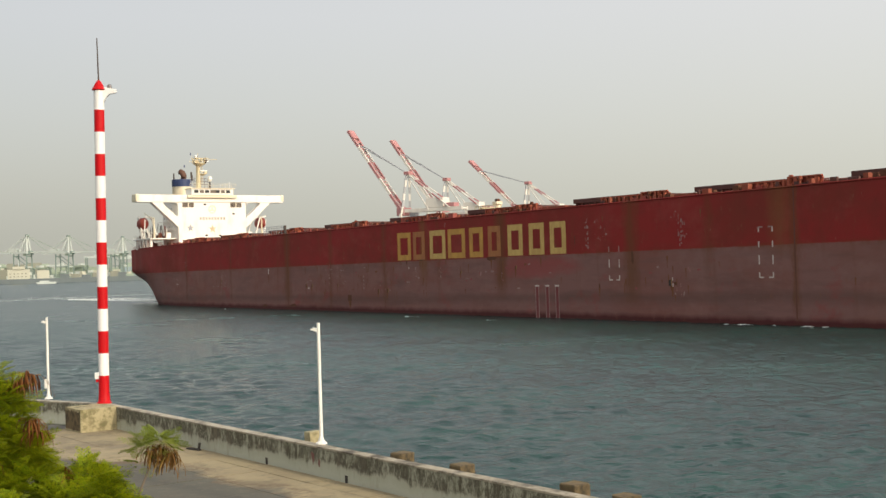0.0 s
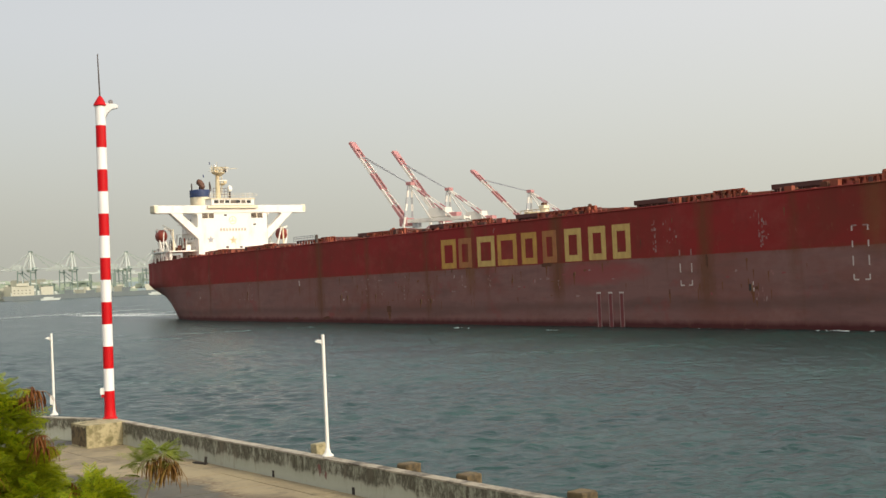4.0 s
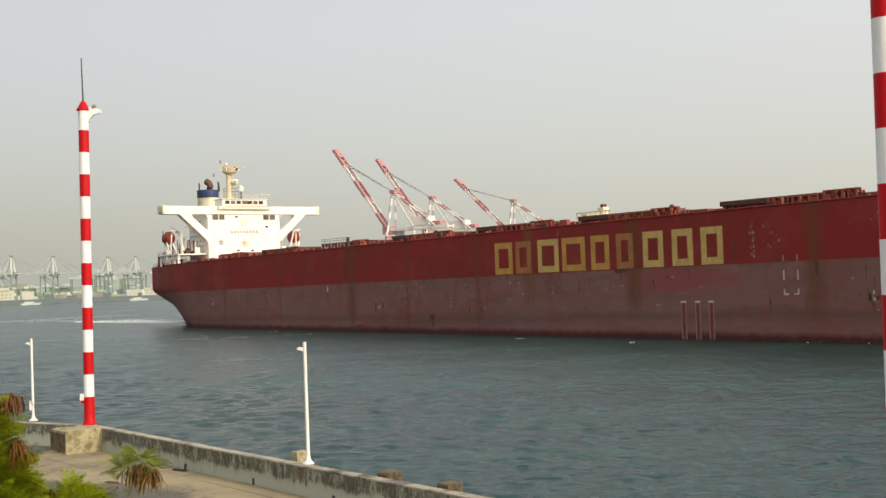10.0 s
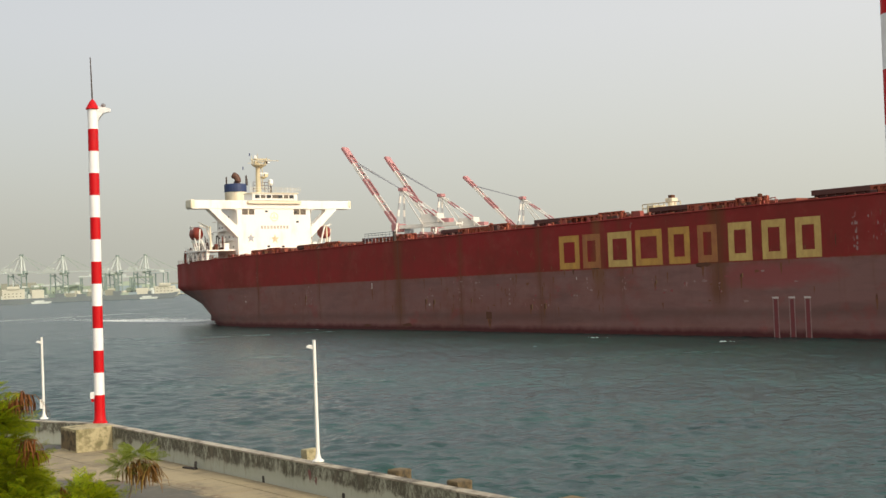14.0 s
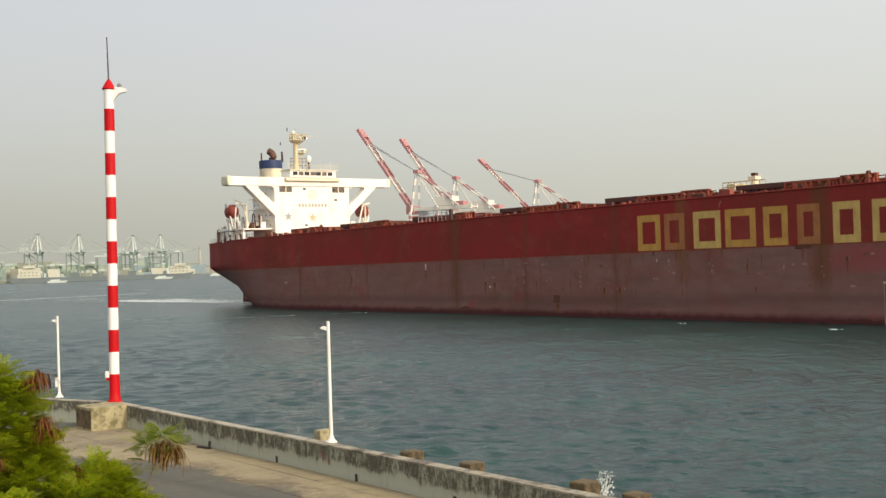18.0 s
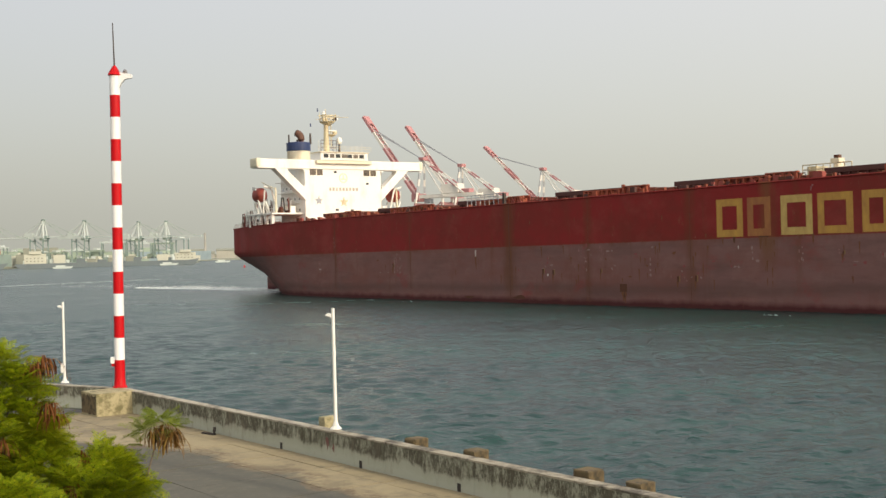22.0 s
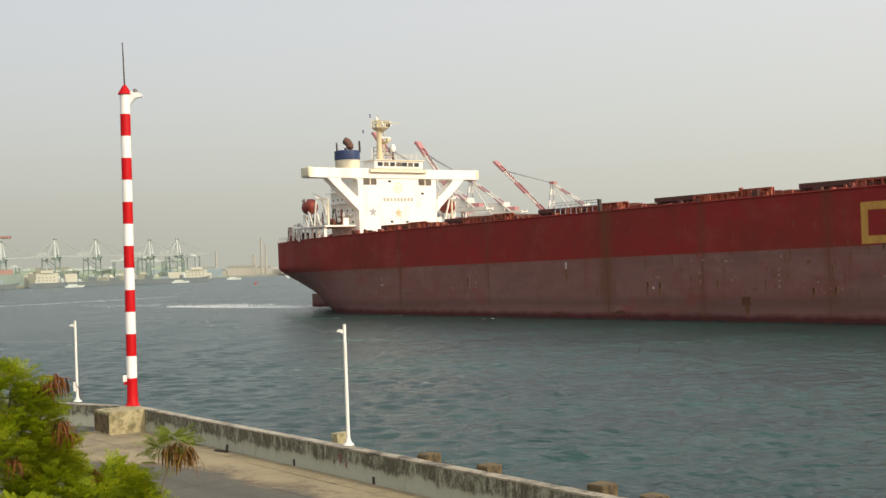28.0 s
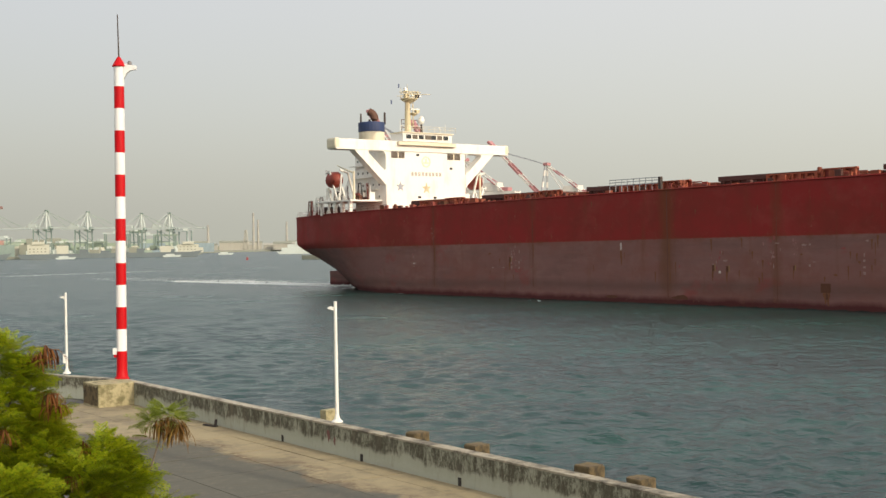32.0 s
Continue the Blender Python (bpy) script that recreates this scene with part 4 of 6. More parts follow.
def make_hatches():
    for u, length in ((-64.5, 14.0), (-42.5, 17.6), (-15.0, 17.6), (12.8, 17.6), (40.2, 17.6), (67.5, 17.6), (97.6, 17.6), (125.0, 17.6), (152.6, 17.0)):
        z = deck_z(u + length / 2) - 0.05
        y0, y1 = 8.0, 35.0
        bm = box(B(), u, u + length, y0 + 0.3, y1 - 0.3, z, z + 1.05)
        co_ = part("hatch", bm, M["hatch_brown"], ship, "brown-red hatch coaming with two cover panels")
        for a, b in ((y0, MID - 0.1), (MID + 0.1, y1)):
            bm = box(B(), u - 0.3, u + length + 0.3, a, b, z + 1.06, z + 1.8, 0.08)
            part("cover_panel", bm, M["hatch_brown"], co_)
        rib = None
        k = u + 0.6
        while k < u + length:
            ob = part("stiffener", box(B(), 0, 0.16, y0 - 0.1, y0 + 0.3, z, z + 1.04), M["hatch_brown"], co_) if rib is None else new("stiffener", rib.data)
            ob.parent = co_
            ob.location.x = k
            rib = rib or ob
            k += 1.45
        # rails and stubs outside the coaming, on which the covers roll
        bm = box(B(), u + length * 0.75, u + length + 6.5, y0 - 4.2, y0 - 3.9, z + 0.85, z + 1.05)
        for j in range(6):
            x = u + length * 0.75 + j * (length * 0.25 + 6.5) / 5
            box(bm, x - 0.12, x + 0.12, y0 - 4.2, y0 - 3.9, z - 0.01, z + 0.9)
        part("side_rail", bm, M["deck_red"], co_)
        # orange-red frames at the deck edge: a low run beside the cover, a taller one over the cross deck
        gear = random.Random(int(u * 10))
        for x0, x1, h in ((u + length * 0.72, u + length + 3.6, 1.3), (u + length + 3.9, u + length + 9.3, 1.6)):
            bm = box(B(), x0, x1, 2.3, 2.75, z + h - 0.18, z + h)
            x = x0
            while x < x1 - 0.3:
                box(bm, x, x + gear.uniform(0.2, 0.5), 2.32, 2.73, z - 0.01, z + h - 0.17)
                if gear.random() < 0.5:
                    beam(bm, (x + 0.3, 2.5, z + 0.1), (x + 1.2, 2.5, z + h - 0.4), 0.2, 0.2)
                x += gear.uniform(0.8, 1.5)
            part("edge_plate", box(B(), x0 + 0.1, x1 - 0.1, 2.85, 2.95, z - 0.01, z + h - 0.1), M["hatch_red"], co_)
            part("edge_frame", bm, M["deck_orange"], co_, "orange-red steel frame at the deck edge")
            for _ in range(3):
                x, w = gear.uniform(x0, x1 - 1), gear.uniform(0.4, 1.0)
                part("gear_box", box(B(), x, x + w, 2.0, 2.29, z + 0.1, z + gear.uniform(0.6, 1.2), 0.04), M[gear.choice(("deck_orange", "hatch_red", "hatch_brown"))], co_)


make_hatches()


def make_deck_gear():
    rng = random.Random(9)
    for u in (3.8, 31.6, 59.0, 86.5, 116.2, 143.6, -24.0, -49.5):
        z = deck_z(u) - 0.06
        # cross deck machinery box, sunlit on its forward end
        bm = box(B(), u + 0.6, u + 7.6, 9.0, 33.0, z, z + 1.25, 0.1)
        part("crossdeck_box", bm, M["deck_red"], ship, "rusty orange cross-deck housing")
        for j in range(3):
            x, y = u + rng.uniform(0.5, 8), rng.uniform(1.5, 6.5)
            h = rng.uniform(0.8, 1.9)
            bm = turned(B(), [(0.18, z), (0.18, z + h * 0.7), (0.32, z + h * 0.72), (0.32, z + h), (0.15, z + h + 0.08)], 10, (x, y))
            part("vent", bm, M["deck_red"] if j else M["rust"], ship)
        for j in range(2):
            x = u + rng.uniform(0.5, 7)
            bm = box(B(), x, x + 0.9, 2.0, 2.9, z, z + 0.25)
            rod(bm, (x + 0.2, 2.45, z + 0.2), (x + 0.2, 2.45, z + 0.85), 0.16)
            rod(bm, (x + 0.7, 2.45, z + 0.2), (x + 0.7, 2.45, z + 0.85), 0.16)
            part("bollard", bm, M["hatch_red"], ship)
    # small gear along the deck edge: pipe stands, lockers, stubs
    for i in range(150):
        u = rng.uniform(-72, 168)
        y = rng.uniform(0.9, 6.5)
        z = deck_z(u) - 0.08
        w, d, h = rng.uniform(0.25, 1.6), rng.uniform(0.25, 0.9), rng.uniform(0.35, 1.25)
        part("deck_locker" if w > 0.8 else "pipe_stand", box(B(), u, u + w, y, y + d, z, z + h, 0.04), M[rng.choice(("deck_red", "hatch_brown", "hatch_red", "rust"))], ship)
    for u in (3.8, 31.6, 59.0, 86.5, 116.2, 143.6, -24.0, -49.5):
        z = deck_z(u) - 0.06
        bm = B()
        x0, x1, y = u - 3.0, u + 9.0, rng.uniform(2.5, 4.5)
        h = rng.uniform(0.9, 1.3)
        for k in range(9):
            x = x0 + (x1 - x0) * k / 8
            rod(bm, (x, y, z), (x, y, z + h * rng.uniform(0.8, 1.05)), 0.07, n=5)
        for f in (0.55, 0.95):
            rod(bm, (x0, y, z + h * f), (x1, y, z + h * f * 0.98), 0.08, n=5)
        part("pipe_rail", bm, M[rng.choice(("deck_red", "rust", "hatch_red"))], ship)
        for k in range(2):
            x = u + rng.uniform(-3, 9)
            bm = rod(B(), (x, 5.5, z), (x, 5.5, z + rng.uniform(1.0, 1.5)), 0.1, 0.08, 6)
            part("sounding_pipe", bm, M["hatch_red"], ship)
    # pale deck crane pedestals on the cross decks
    for u, y in ((60.9, 20.0),):
        z = deck_z(u)
        bm = box(B(), u - 3, u + 1.6, y - 2, y + 2, z + 1.15, z + 2.1, 0.06)
        rod(bm, (u + 0.2, y, z + 2.0), (u + 0.2, y, z + 3.6), 0.75, 0.7, 14)
        box(bm, u - 0.7, u + 0.8, y - 0.7, y + 0.7, z + 3.4, z + 4.0, 0.08)
        c = part("deck_crane", bm, M["ship_cream"], ship, "pale cream pedestal with railed platform")
        bm = B()
        for k in range(8):
            rod(bm, (u - 4.6 + k * 1.2, y - 2, z + 1.2), (u - 4.6 + k * 1.2, y - 2, z + 3.2), 0.09, n=5)
        for h in (2.5, 3.2):
            rod(bm, (u - 4.6, y - 2, z + h), (u + 3.8, y - 2, z + h), 0.09, n=5)
        part("guard_rail", bm, M["mast_tan"], c)
        part("crane_stub", box(B(), u - 4.2, u - 2.6, y - 1.5, y + 1.5, z + 1.1, z + 3.0, 0.08), M["mast_tan"], c)
        part("crane_hook", box(B(), u - 0.3, u + 0.5, y - 0.4, y + 0.4, z + 3.9, z + 4.5, 0.05), M["rust"], c)
    # stowed gangway with rails near the quarter length
    z = deck_z(3)
    bm = B()
    for k in range(9):
        x = -2.6 + k * 1.25
        rod(bm, (x, 0.5, z), (x, 0.5, z + 2.0), 0.06, n=5)
    for h in (1.1, 1.6, 2.0):
        rod(bm, (-2.6, 0.5, z + h), (7.6, 0.5, z + h), 0.06, n=5)
    part("gangway_rail", bm, M["crane_grey"], ship, "weathered rails of the stowed gangway")
    part("gangway_post", box(B(), 7.6, 8.1, 0.2, 0.7, z - 0.2, z + 2.05, 0.04), M["soot"], ship, "dark upright post at the deck edge")
    # thin guard rail along the deck edge, posts a metre and a half apart
    for a, b in ((-104, -62),):
        bm = B()
        x = a
        pts = []
        while x <= b:
            y = MID - half_at(x, deck_z(x)) + 0.35
            pts.append((x, y, deck_z(x)))
            x += 2.6
        for p in pts:
            rod(bm, p, (p[0], p[1], p[2] + 1.0), 0.035, n=4)
        for p, q in zip(pts, pts[1:]):
            for h in (0.5, 1.0):
                rod(bm, (p[0], p[1], p[2] + h), (q[0], q[1], q[2] + h), 0.022, n=4)
        part("deck_rail", bm, M["deck_red"], ship)


make_deck_gear()


def make_house():
    zf = deck_z(-80) - 0.2
    v0, v1, f, back = 10.65, 32.0, -77.0, -88.6
    # main block
    bm = box(B(), back, f, v0, v1, zf, 29.0, 0.12)
    house = part("deckhouse", bm, M["ship_white"], ship, "bright white bridge house with wide wings")
    # bridge deck and wings across the full beam
    bm = box(B(), -80.0, -76.8, -1.7, 44.4, 29.05, 31.2, 0.1)
    part("bridge_wing", bm, M["ship_white"], ship, "white bridge wings on slanting struts")
    part("wing_deck", box(B(), back - 0.5, -80.1, v0 - 0.1, v1 + 0.1, 29.0, 31.0, 0.08), M["ship_white"], ship)
    for sgn in (1, -1):
        outline = [(2.76, 29.05), (5.6, 29.05), (10.95, 24.3), (10.95, 21.6)]
        if sgn < 0:
            outline = [(2 * 21.45 - y, z) for y, z in outline]
        bm = prism(B(), outline, "x", -79.0, -76.9)
        strut = part("wing_strut", bm, M["ship_white"], ship)
        slope = Vector((5.35, -4.75))
        for corner, one, two, size in (((5.6, 29.04), (1, 0), slope, 1.5), ((10.64, 29.04), (-1, 0), (0, -1), 1.2), ((10.64, 24.57), (0, 1), -slope, 1.1)):
            web = [(y if sgn > 0 else 2 * 21.45 - y, z) for y, z in fillet(corner, one, two, size)]
            part("web_plate", prism(B(), web, "x", -78.9, -77.0), M["ship_white"], strut)
        # end shelter of the wing
        y = -2.0 if sgn > 0 else 43.35
        part("wing_end", box(B(), -80.2, -76.75, y, y + 1.3, 29.15, 31.38, 0.45), M["ship_cream"], ship, "rounded cream wing end")
    # wheelhouse
    wh = part("wheelhouse", box(B(), -80.6, -76.2, 14.6, 27.8, 31.2, 32.95, 0.1), M["ship_white"], ship, "white wheelhouse with a row of dark windows")
    part("wheelhouse_roof", box(B(), -80.8, -75.9, 14.3, 28.1, 32.95, 33.2, 0.06), M["ship_cream"], ship)
    part("bridge_front_step", box(B(), -76.78, -76.0, 13.4, 28.8, 30.35, 31.1, 0.06), M["ship_cream"], ship, "cream walkway below the wheelhouse windows")
    for i in range(7):
        y = 15.5 + i * 1.66
        part("pane", box(B(), -76.18, -76.11, y - 0.06, y + (1.6 if i == 3 else 1.2), 31.75, 32.62), M["window_brown"] if i % 2 else M["glass"], wh, "dark window pane")
    # large openings and small windows in the front
    for y0, y1 in ((12.0, 15.5), (27.0, 30.6)):
        part("front_opening", box(B(), -77.03, -76.97, y0, y1, 27.6, 29.0), M["window_brown"], house, "dark wide window")
        part("opening_frame", box(B(), -77.02, -76.95, y0 + 1.7, y0 + 1.95, 27.6, 29.0), M["ship_cream"], house)
    for y, z in ((19.0, 28.4), (28.0, 25.7), (19.3, 19.4), (23.5, 19.3), (27.5, 28.2)):
        part("front_window", box(B(), -77.02, -76.97, y - 0.4, y + 0.4, z - 0.2, z + 0.25), M["glass"], house)
    # emblem and lettering, as plain shapes
    bm = B()
    for k in range(16):
        a, b = 2 * math.pi * k / 16, 2 * math.pi * (k + 1) / 16
        beam(bm, (-76.98, 21.2 + 1.05 * math.cos(a), 27.0 + 1.05 * math.sin(a)), (-76.98, 21.2 + 1.05 * math.cos(b), 27.0 + 1.05 * math.sin(b)), 0.06, 0.3)
    beam(bm, (-76.98, 20.5, 26.75), (-76.98, 21.9, 26.75), 0.06, 0.35)
    beam(bm, (-76.98, 21.2, 26.6), (-76.98, 21.2, 27.7), 0.06, 0.35)
    part("emblem", bm, M["ship_cream"], house, "faded round emblem")
    for i in range(9):
        y = 17.2 + i * 0.93
        part("name_bar", box(B(), -77.02, -76.97, y, y + 0.62, 23.95, 24.75), M["faint_grey"], house, "grey bar of faded lettering")
    for y, z, r in ((14.3, 21.6, 1.0), (21.2, 21.3, 1.1)):
        bm = B()
        prism(bm, [(y + r * (1.15 if k % 2 == 0 else 0.5) * math.cos(math.pi * k / 5 + math.pi / 2), z + r * (1.15 if k % 2 == 0 else 0.5) * math.sin(math.pi * k / 5 + math.pi / 2)) for k in range(10)], "x", -77.02, -76.96)
        part("emblem", bm, M["crane_grey"] if y < 20 else M["mast_tan"], house, "faded star-like emblem")
    # starboard side: portholes, doors, deck edges
    for z in (19.3, 21.9, 24.5, 27.1):
        for x in (-87.4, -85.6, -83.8, -81.8, -79.6):
            if (x, z) in ((-85.6, 27.1), (-79.6, 27.1), (-81.8, 19.3)):
                continue
            part("side_window", box(B(), x - 0.2, x + 0.2, v0 - 0.03, v0 + 0.03, z, z + 0.5), M["glass"], house)
    for z in (18.6, 21.2, 23.8, 26.4):
        part("deck_edge", box(B(), back - 1.0, -79.5, v0 - 0.9, v0 + 0.05, z - 0.12, z), M["ship_white"], house)
    # monkey island rails and antennas
    bm = B()
    for k in range(11):
        y = 13.9 + k * 1.46
        rod(bm, (-75.8, y, 33.4), (-75.8, y, 34.4), 0.04, n=5)
    for h in (33.9, 34.4):
        rod(bm, (-75.8, 13.9, h), (-75.8, 28.5, h), 0.04, n=5)
    part("roof_rail", bm, M["ship_cream"], ship)
    for y, h in ((26.0, 1.5), (27.4, 2.1), (24.5, 1.2), (15.2, 2.6)):
        part("antenna", rod(B(), (-78, y, 33.3), (-78, y, 33.4 + h), 0.06, 0.03, 6), M["ship_white"], ship)
    dome = part("satellite_dome", turned(B(), [(0.15, 35.2), (0.55, 35.45), (0.72, 36.0), (0.6, 36.7), (0.15, 37.0)], 14, (-79, 21.6)), M["ship_white"], ship)
    part("dome_post", rod(B(), (-79, 21.6, 33.2), (-79, 21.6, 35.3), 0.32, 0.22, 10), M["soot"], dome)
    # radar mast
    m = part("radar_mast", rod(B(), (-79, 18.0, 33.2), (-79, 18.0, 41.0), 0.75, 0.5, 12), M["mast_tan"], ship, "pale yellow radar mast")
    bm = turned(B(), [(0.4, 39.5), (1.5, 40.2), (1.9, 40.5), (1.9, 40.65), (0.5, 40.7)], 14, (-79, 18.4))
    part("mast_platform", bm, M["mast_tan"], m)
    bm = B()
    for k in range(10):
        a = 2 * math.pi * k / 10
        x, y = -79 + 1.8 * math.cos(a), 18.4 + 1.8 * math.sin(a)
        b = 2 * math.pi * (k + 1) / 10
        rod(bm, (x, y, 40.6), (x, y, 42.0), 0.07, n=5)
        for h in (41.3, 42.0):
            rod(bm, (x, y, h), (-79 + 1.8 * math.cos(b), 18.4 + 1.8 * math.sin(b), h), 0.07, n=5)
    rod(bm, (-79, 18.4, 41.6), (-78.6, 24.0, 41.8), 0.1, 0.06, 6)
    rod(bm, (-79, 18.4, 41.2), (-79, 15.2, 41.0), 0.08, 0.06, 6)
    part("crows_nest", bm, M["mast_tan"], m, "railed pale yellow lookout basket")
    bm = turned(B(), [(0.3, 36.9), (1.0, 37.4), (1.0, 37.5)], 12, (-78.4, 19.2))
    part("mast_platform", bm, M["mast_tan"], m)
    bm = B()
    rod(bm, (-79, 18.0, 41), (-79, 18.0, 43.6), 0.1, 0.06, 6)
    rod(bm, (-79, 15.8, 41.9), (-79, 21.6, 42.1), 0.09, 0.09, 6)
    rod(bm, (-79, 16.3, 40.6), (-79, 16.3, 42.9), 0.07, 0.05, 6)
    rod(bm, (-78.2, 20.2, 40.6), (-78.2, 20.2, 42.4), 0.12, 0.1, 6)
    box(bm, -78.5, -77.9, 16.7, 17.5, 40.6, 41.5)
    box(bm, -78.6, -77.8, 19.5, 20.3, 37.5, 38.2)
    rod(bm, (-78.3, 18.9, 34.5), (-78.3, 18.9, 39.6), 0.12, 0.12, 6)
    part("yardarm", bm, M["mast_tan"], m)
    part("signal_lamp", turned(B(), [(0.2, 42.0), (0.42, 42.2), (0.42, 42.7), (0.15, 42.9)], 10, (-78.6, 17.2)), M["ship_white"], m)
    part("signal_lamp", turned(B(), [(0.2, 40.7), (0.5, 41.0), (0.5, 41.4), (0.15, 41.6)], 10, (-78.2, 20.0)), M["soot"], m)
    part("radar_scanner", box(B(), -78.7, -78.3, 18.8, 21.0, 41.0, 41.4, 0.05), M["ship_white"], m)
    part("radar_scanner", box(B(), -78.6, -78.2, 18.2, 20.6, 38.2, 38.5, 0.05), M["ship_white"], m)
    bm = B()
    for k in range(5):
        rod(bm, (-79.9, 17 + k * 1.1, 33.3), (-79.9, 17 + k * 1.1, 36.2), 0.06, n=5)
    for h in (34.5, 35.4, 36.2):
        rod(bm, (-79.9, 17, h), (-79.9, 21.4, h), 0.06, n=5)
    part("mast_ladder", bm, M["rust"], m)
    # signal flags on halyards
    for y, z in ((15.6, 42.8), (13.6, 39.2)):
        part("signal_flag", box(B(), -79.02, -78.98, y, y + 0.3, z, z + 0.8), M["ship_blue"], ship, "small dark flag")
    # funnel
    fn = smooth(part("funnel", turned(B(), [(2.9, zf), (2.9, 34.75), (2.8, 34.8)], 24, (-95, 19.6)), M["ship_cream"], ship, "cream round funnel casing with a dark blue band"))
    part("funnel_band", turned(B(), [(2.9, 34.8), (3.0, 34.85), (3.0, 36.9), (2.6, 37.0)], 24, (-95, 19.6)), M["ship_blue"], fn, "dark blue funnel top")
    bend = [(-94.4, 20.1, 36.6), (-94.4, 20.1, 37.7)] + [(-94.4 - 1.2 * (1 - math.cos(a)), 20.1 - 0.9 * (1 - math.cos(a)), 37.7 + 1.7 * math.sin(a)) for a in (radians(15 * k) for k in range(1, 6))]
    pipe = smooth(part("exhaust_pipe", tube(B(), bend, 0.88), M["pipe_brown"], fn, "brown sooty exhaust pipe with bent top"))
    tip, back_ = Vector(bend[-1]), Vector(bend[-2])
    part("pipe_mouth", rod(B(), tip, tip + (tip - back_).normalized() * 0.25, 0.92, 0.86, 14), M["soot"], pipe, "black sooty pipe mouth")
    for x, y, h, r in ((-96.4, 17.7, 39.0, 0.22), (-93.2, 22.0, 39.2, 0.26), (-94.0, 22.6, 38.4, 0.2), (-97.0, 20.5, 37.9, 0.3)):
        part("exhaust_pipe", rod(B(), (x, y, 36.6), (x, y, h), r, r * 0.9, 10), M["soot"], fn, "thin sooty exhaust pipe")


make_house()


def make_stern_gear():
    # raised platforms with pillars on both quarters, lifeboat in its cradle
    for side in (1, -1):
        def yy(y):
            return y if side > 0 else 2 * 21.45 - y
        def bx(bm, x0, x1, y0, y1, z0, z1, b=0.0):
            a, c = sorted((yy(y0), yy(y1)))
            return box(bm, x0, x1, a, c, z0, z1, b)
        zf = deck_z(-85)
        part("boat_deck", bx(B(), -92.0, -78.5, 2.6, 11.0, 18.5, 18.85, 0.05), M["ship_white"], ship, "white boat deck on pillars")
        for x in (-91, -88.0):
            part("pillar", bx(B(), x - 0.16, x + 0.16, 3.2, 3.6, zf - 0.3, 18.5, 0.03), M["ship_white"], ship)
        # arched bulkhead under the deck
        legs = (-85.4, -82.6, -79.8)
        for k, x in enumerate(legs):
            leg = part("pillar", bx(B(), x - 0.4, x + 0.4, 3.0, 3.7, zf - 0.3, 18.48, 0.04), M["ship_white"], ship, "white bulkhead leg with arched head")
            for sg_ in (1, -1):
                if 0 <= k + sg_ < len(legs):
                    web = fillet((x + 0.39 * sg_, 18.47), (sg_, 0), (0, -1), 0.75)
                    a, c = sorted((yy(3.1), yy(3.6)))
                    part("web_plate", prism(B(), web, "y", a, c), M["ship_white"], leg)
        bm = B()
        rail = [(-92 + k * 1.5, yy(2.8), 18.85) for k in range(10)]
        for p in rail:
            rod(bm, p, (p[0], p[1], p[2] + 1.05), 0.045, n=5)
        for p, q in zip(rail, rail[1:]):
            for h in (0.35, 0.7, 1.05):
                rod(bm, (p[0], p[1], p[2] + h), (q[0], q[1], q[2] + h), 0.035, n=5)
        part("boat_deck_rail", bm, M["ship_white"], ship)
        # the boat: capsule hull with keel and canopy
        boat_bm = B()
        prev = None
        for k in range(11):
            t = k / 10
            x = (-87.6 if side > 0 else -85.4) + 4.4 * t
            r = 1.68 * math.sqrt(max(1 - (2 * t - 1) ** 4, 0.03))
            ring = []
            for i in range(14):
                a = 2 * math.pi * i / 14
                zz = math.sin(a) * r * (1.12 if math.sin(a) > 0 else 0.95)
                ring.append(boat_bm.verts.new((x, yy(3.2) + math.cos(a) * r * 0.85, 23.1 + zz)))
            if prev:
                for i in range(14):
                    boat_bm.faces.new((prev[i], prev[(i + 1) % 14], ring[(i + 1) % 14], ring[i]))
            else:
                boat_bm.faces.new(ring[::-1])
            prev = ring
        boat_bm.faces.new(prev)
        bmesh.ops.recalc_face_normals(boat_bm, faces=boat_bm.faces[:])
        bt = smooth(part("lifeboat", boat_bm, M["boat_red"], ship, "closed red-orange lifeboat in its davits"))
        for x in (-88.0, -82.6) if side > 0 else (-85.6, -80.2):
            bm = B()
            beam(bm, (x, yy(6.5), 18.8), (x, yy(4.8), 24.6), 0.34, 0.34)
            beam(bm, (x, yy(4.8), 24.6), (x, yy(2.8), 25.2), 0.4, 0.4)
            beam(bm, (x, yy(4.2), 18.8), (x, yy(3.2), 21.6), 0.45, 0.4)
            part("davit", bm, M["ship_white"], ship, "white boat davit")
        bm = B()
        beam(bm, (-83.2, yy(2.4), 19.0), (-85.6, yy(2.2), 25.0), 0.3, 0.3)
        beam(bm, (-82.4, yy(2.4), 18.9), (-81.2, yy(2.3), 24.2), 0.26, 0.26)
        beam(bm, (-85.6, yy(2.2), 25.0), (-87.4, yy(2.4), 24.6), 0.3, 0.3)
        part("boat_arm", bm, M["ship_white"], ship, "white slanting launching arm")
        # stores crane beside the boat
        bm = B()
        rod(bm, (-79.8, yy(4.4), 18.6), (-79.8, yy(4.4), 24.8), 0.28, 0.2, 8)
        rod(bm, (-79.8, yy(4.4), 24.4), (-84.5, yy(3.4), 26.2), 0.16, 0.1, 8)
        part("stores_crane", bm, M["ship_cream"], ship)
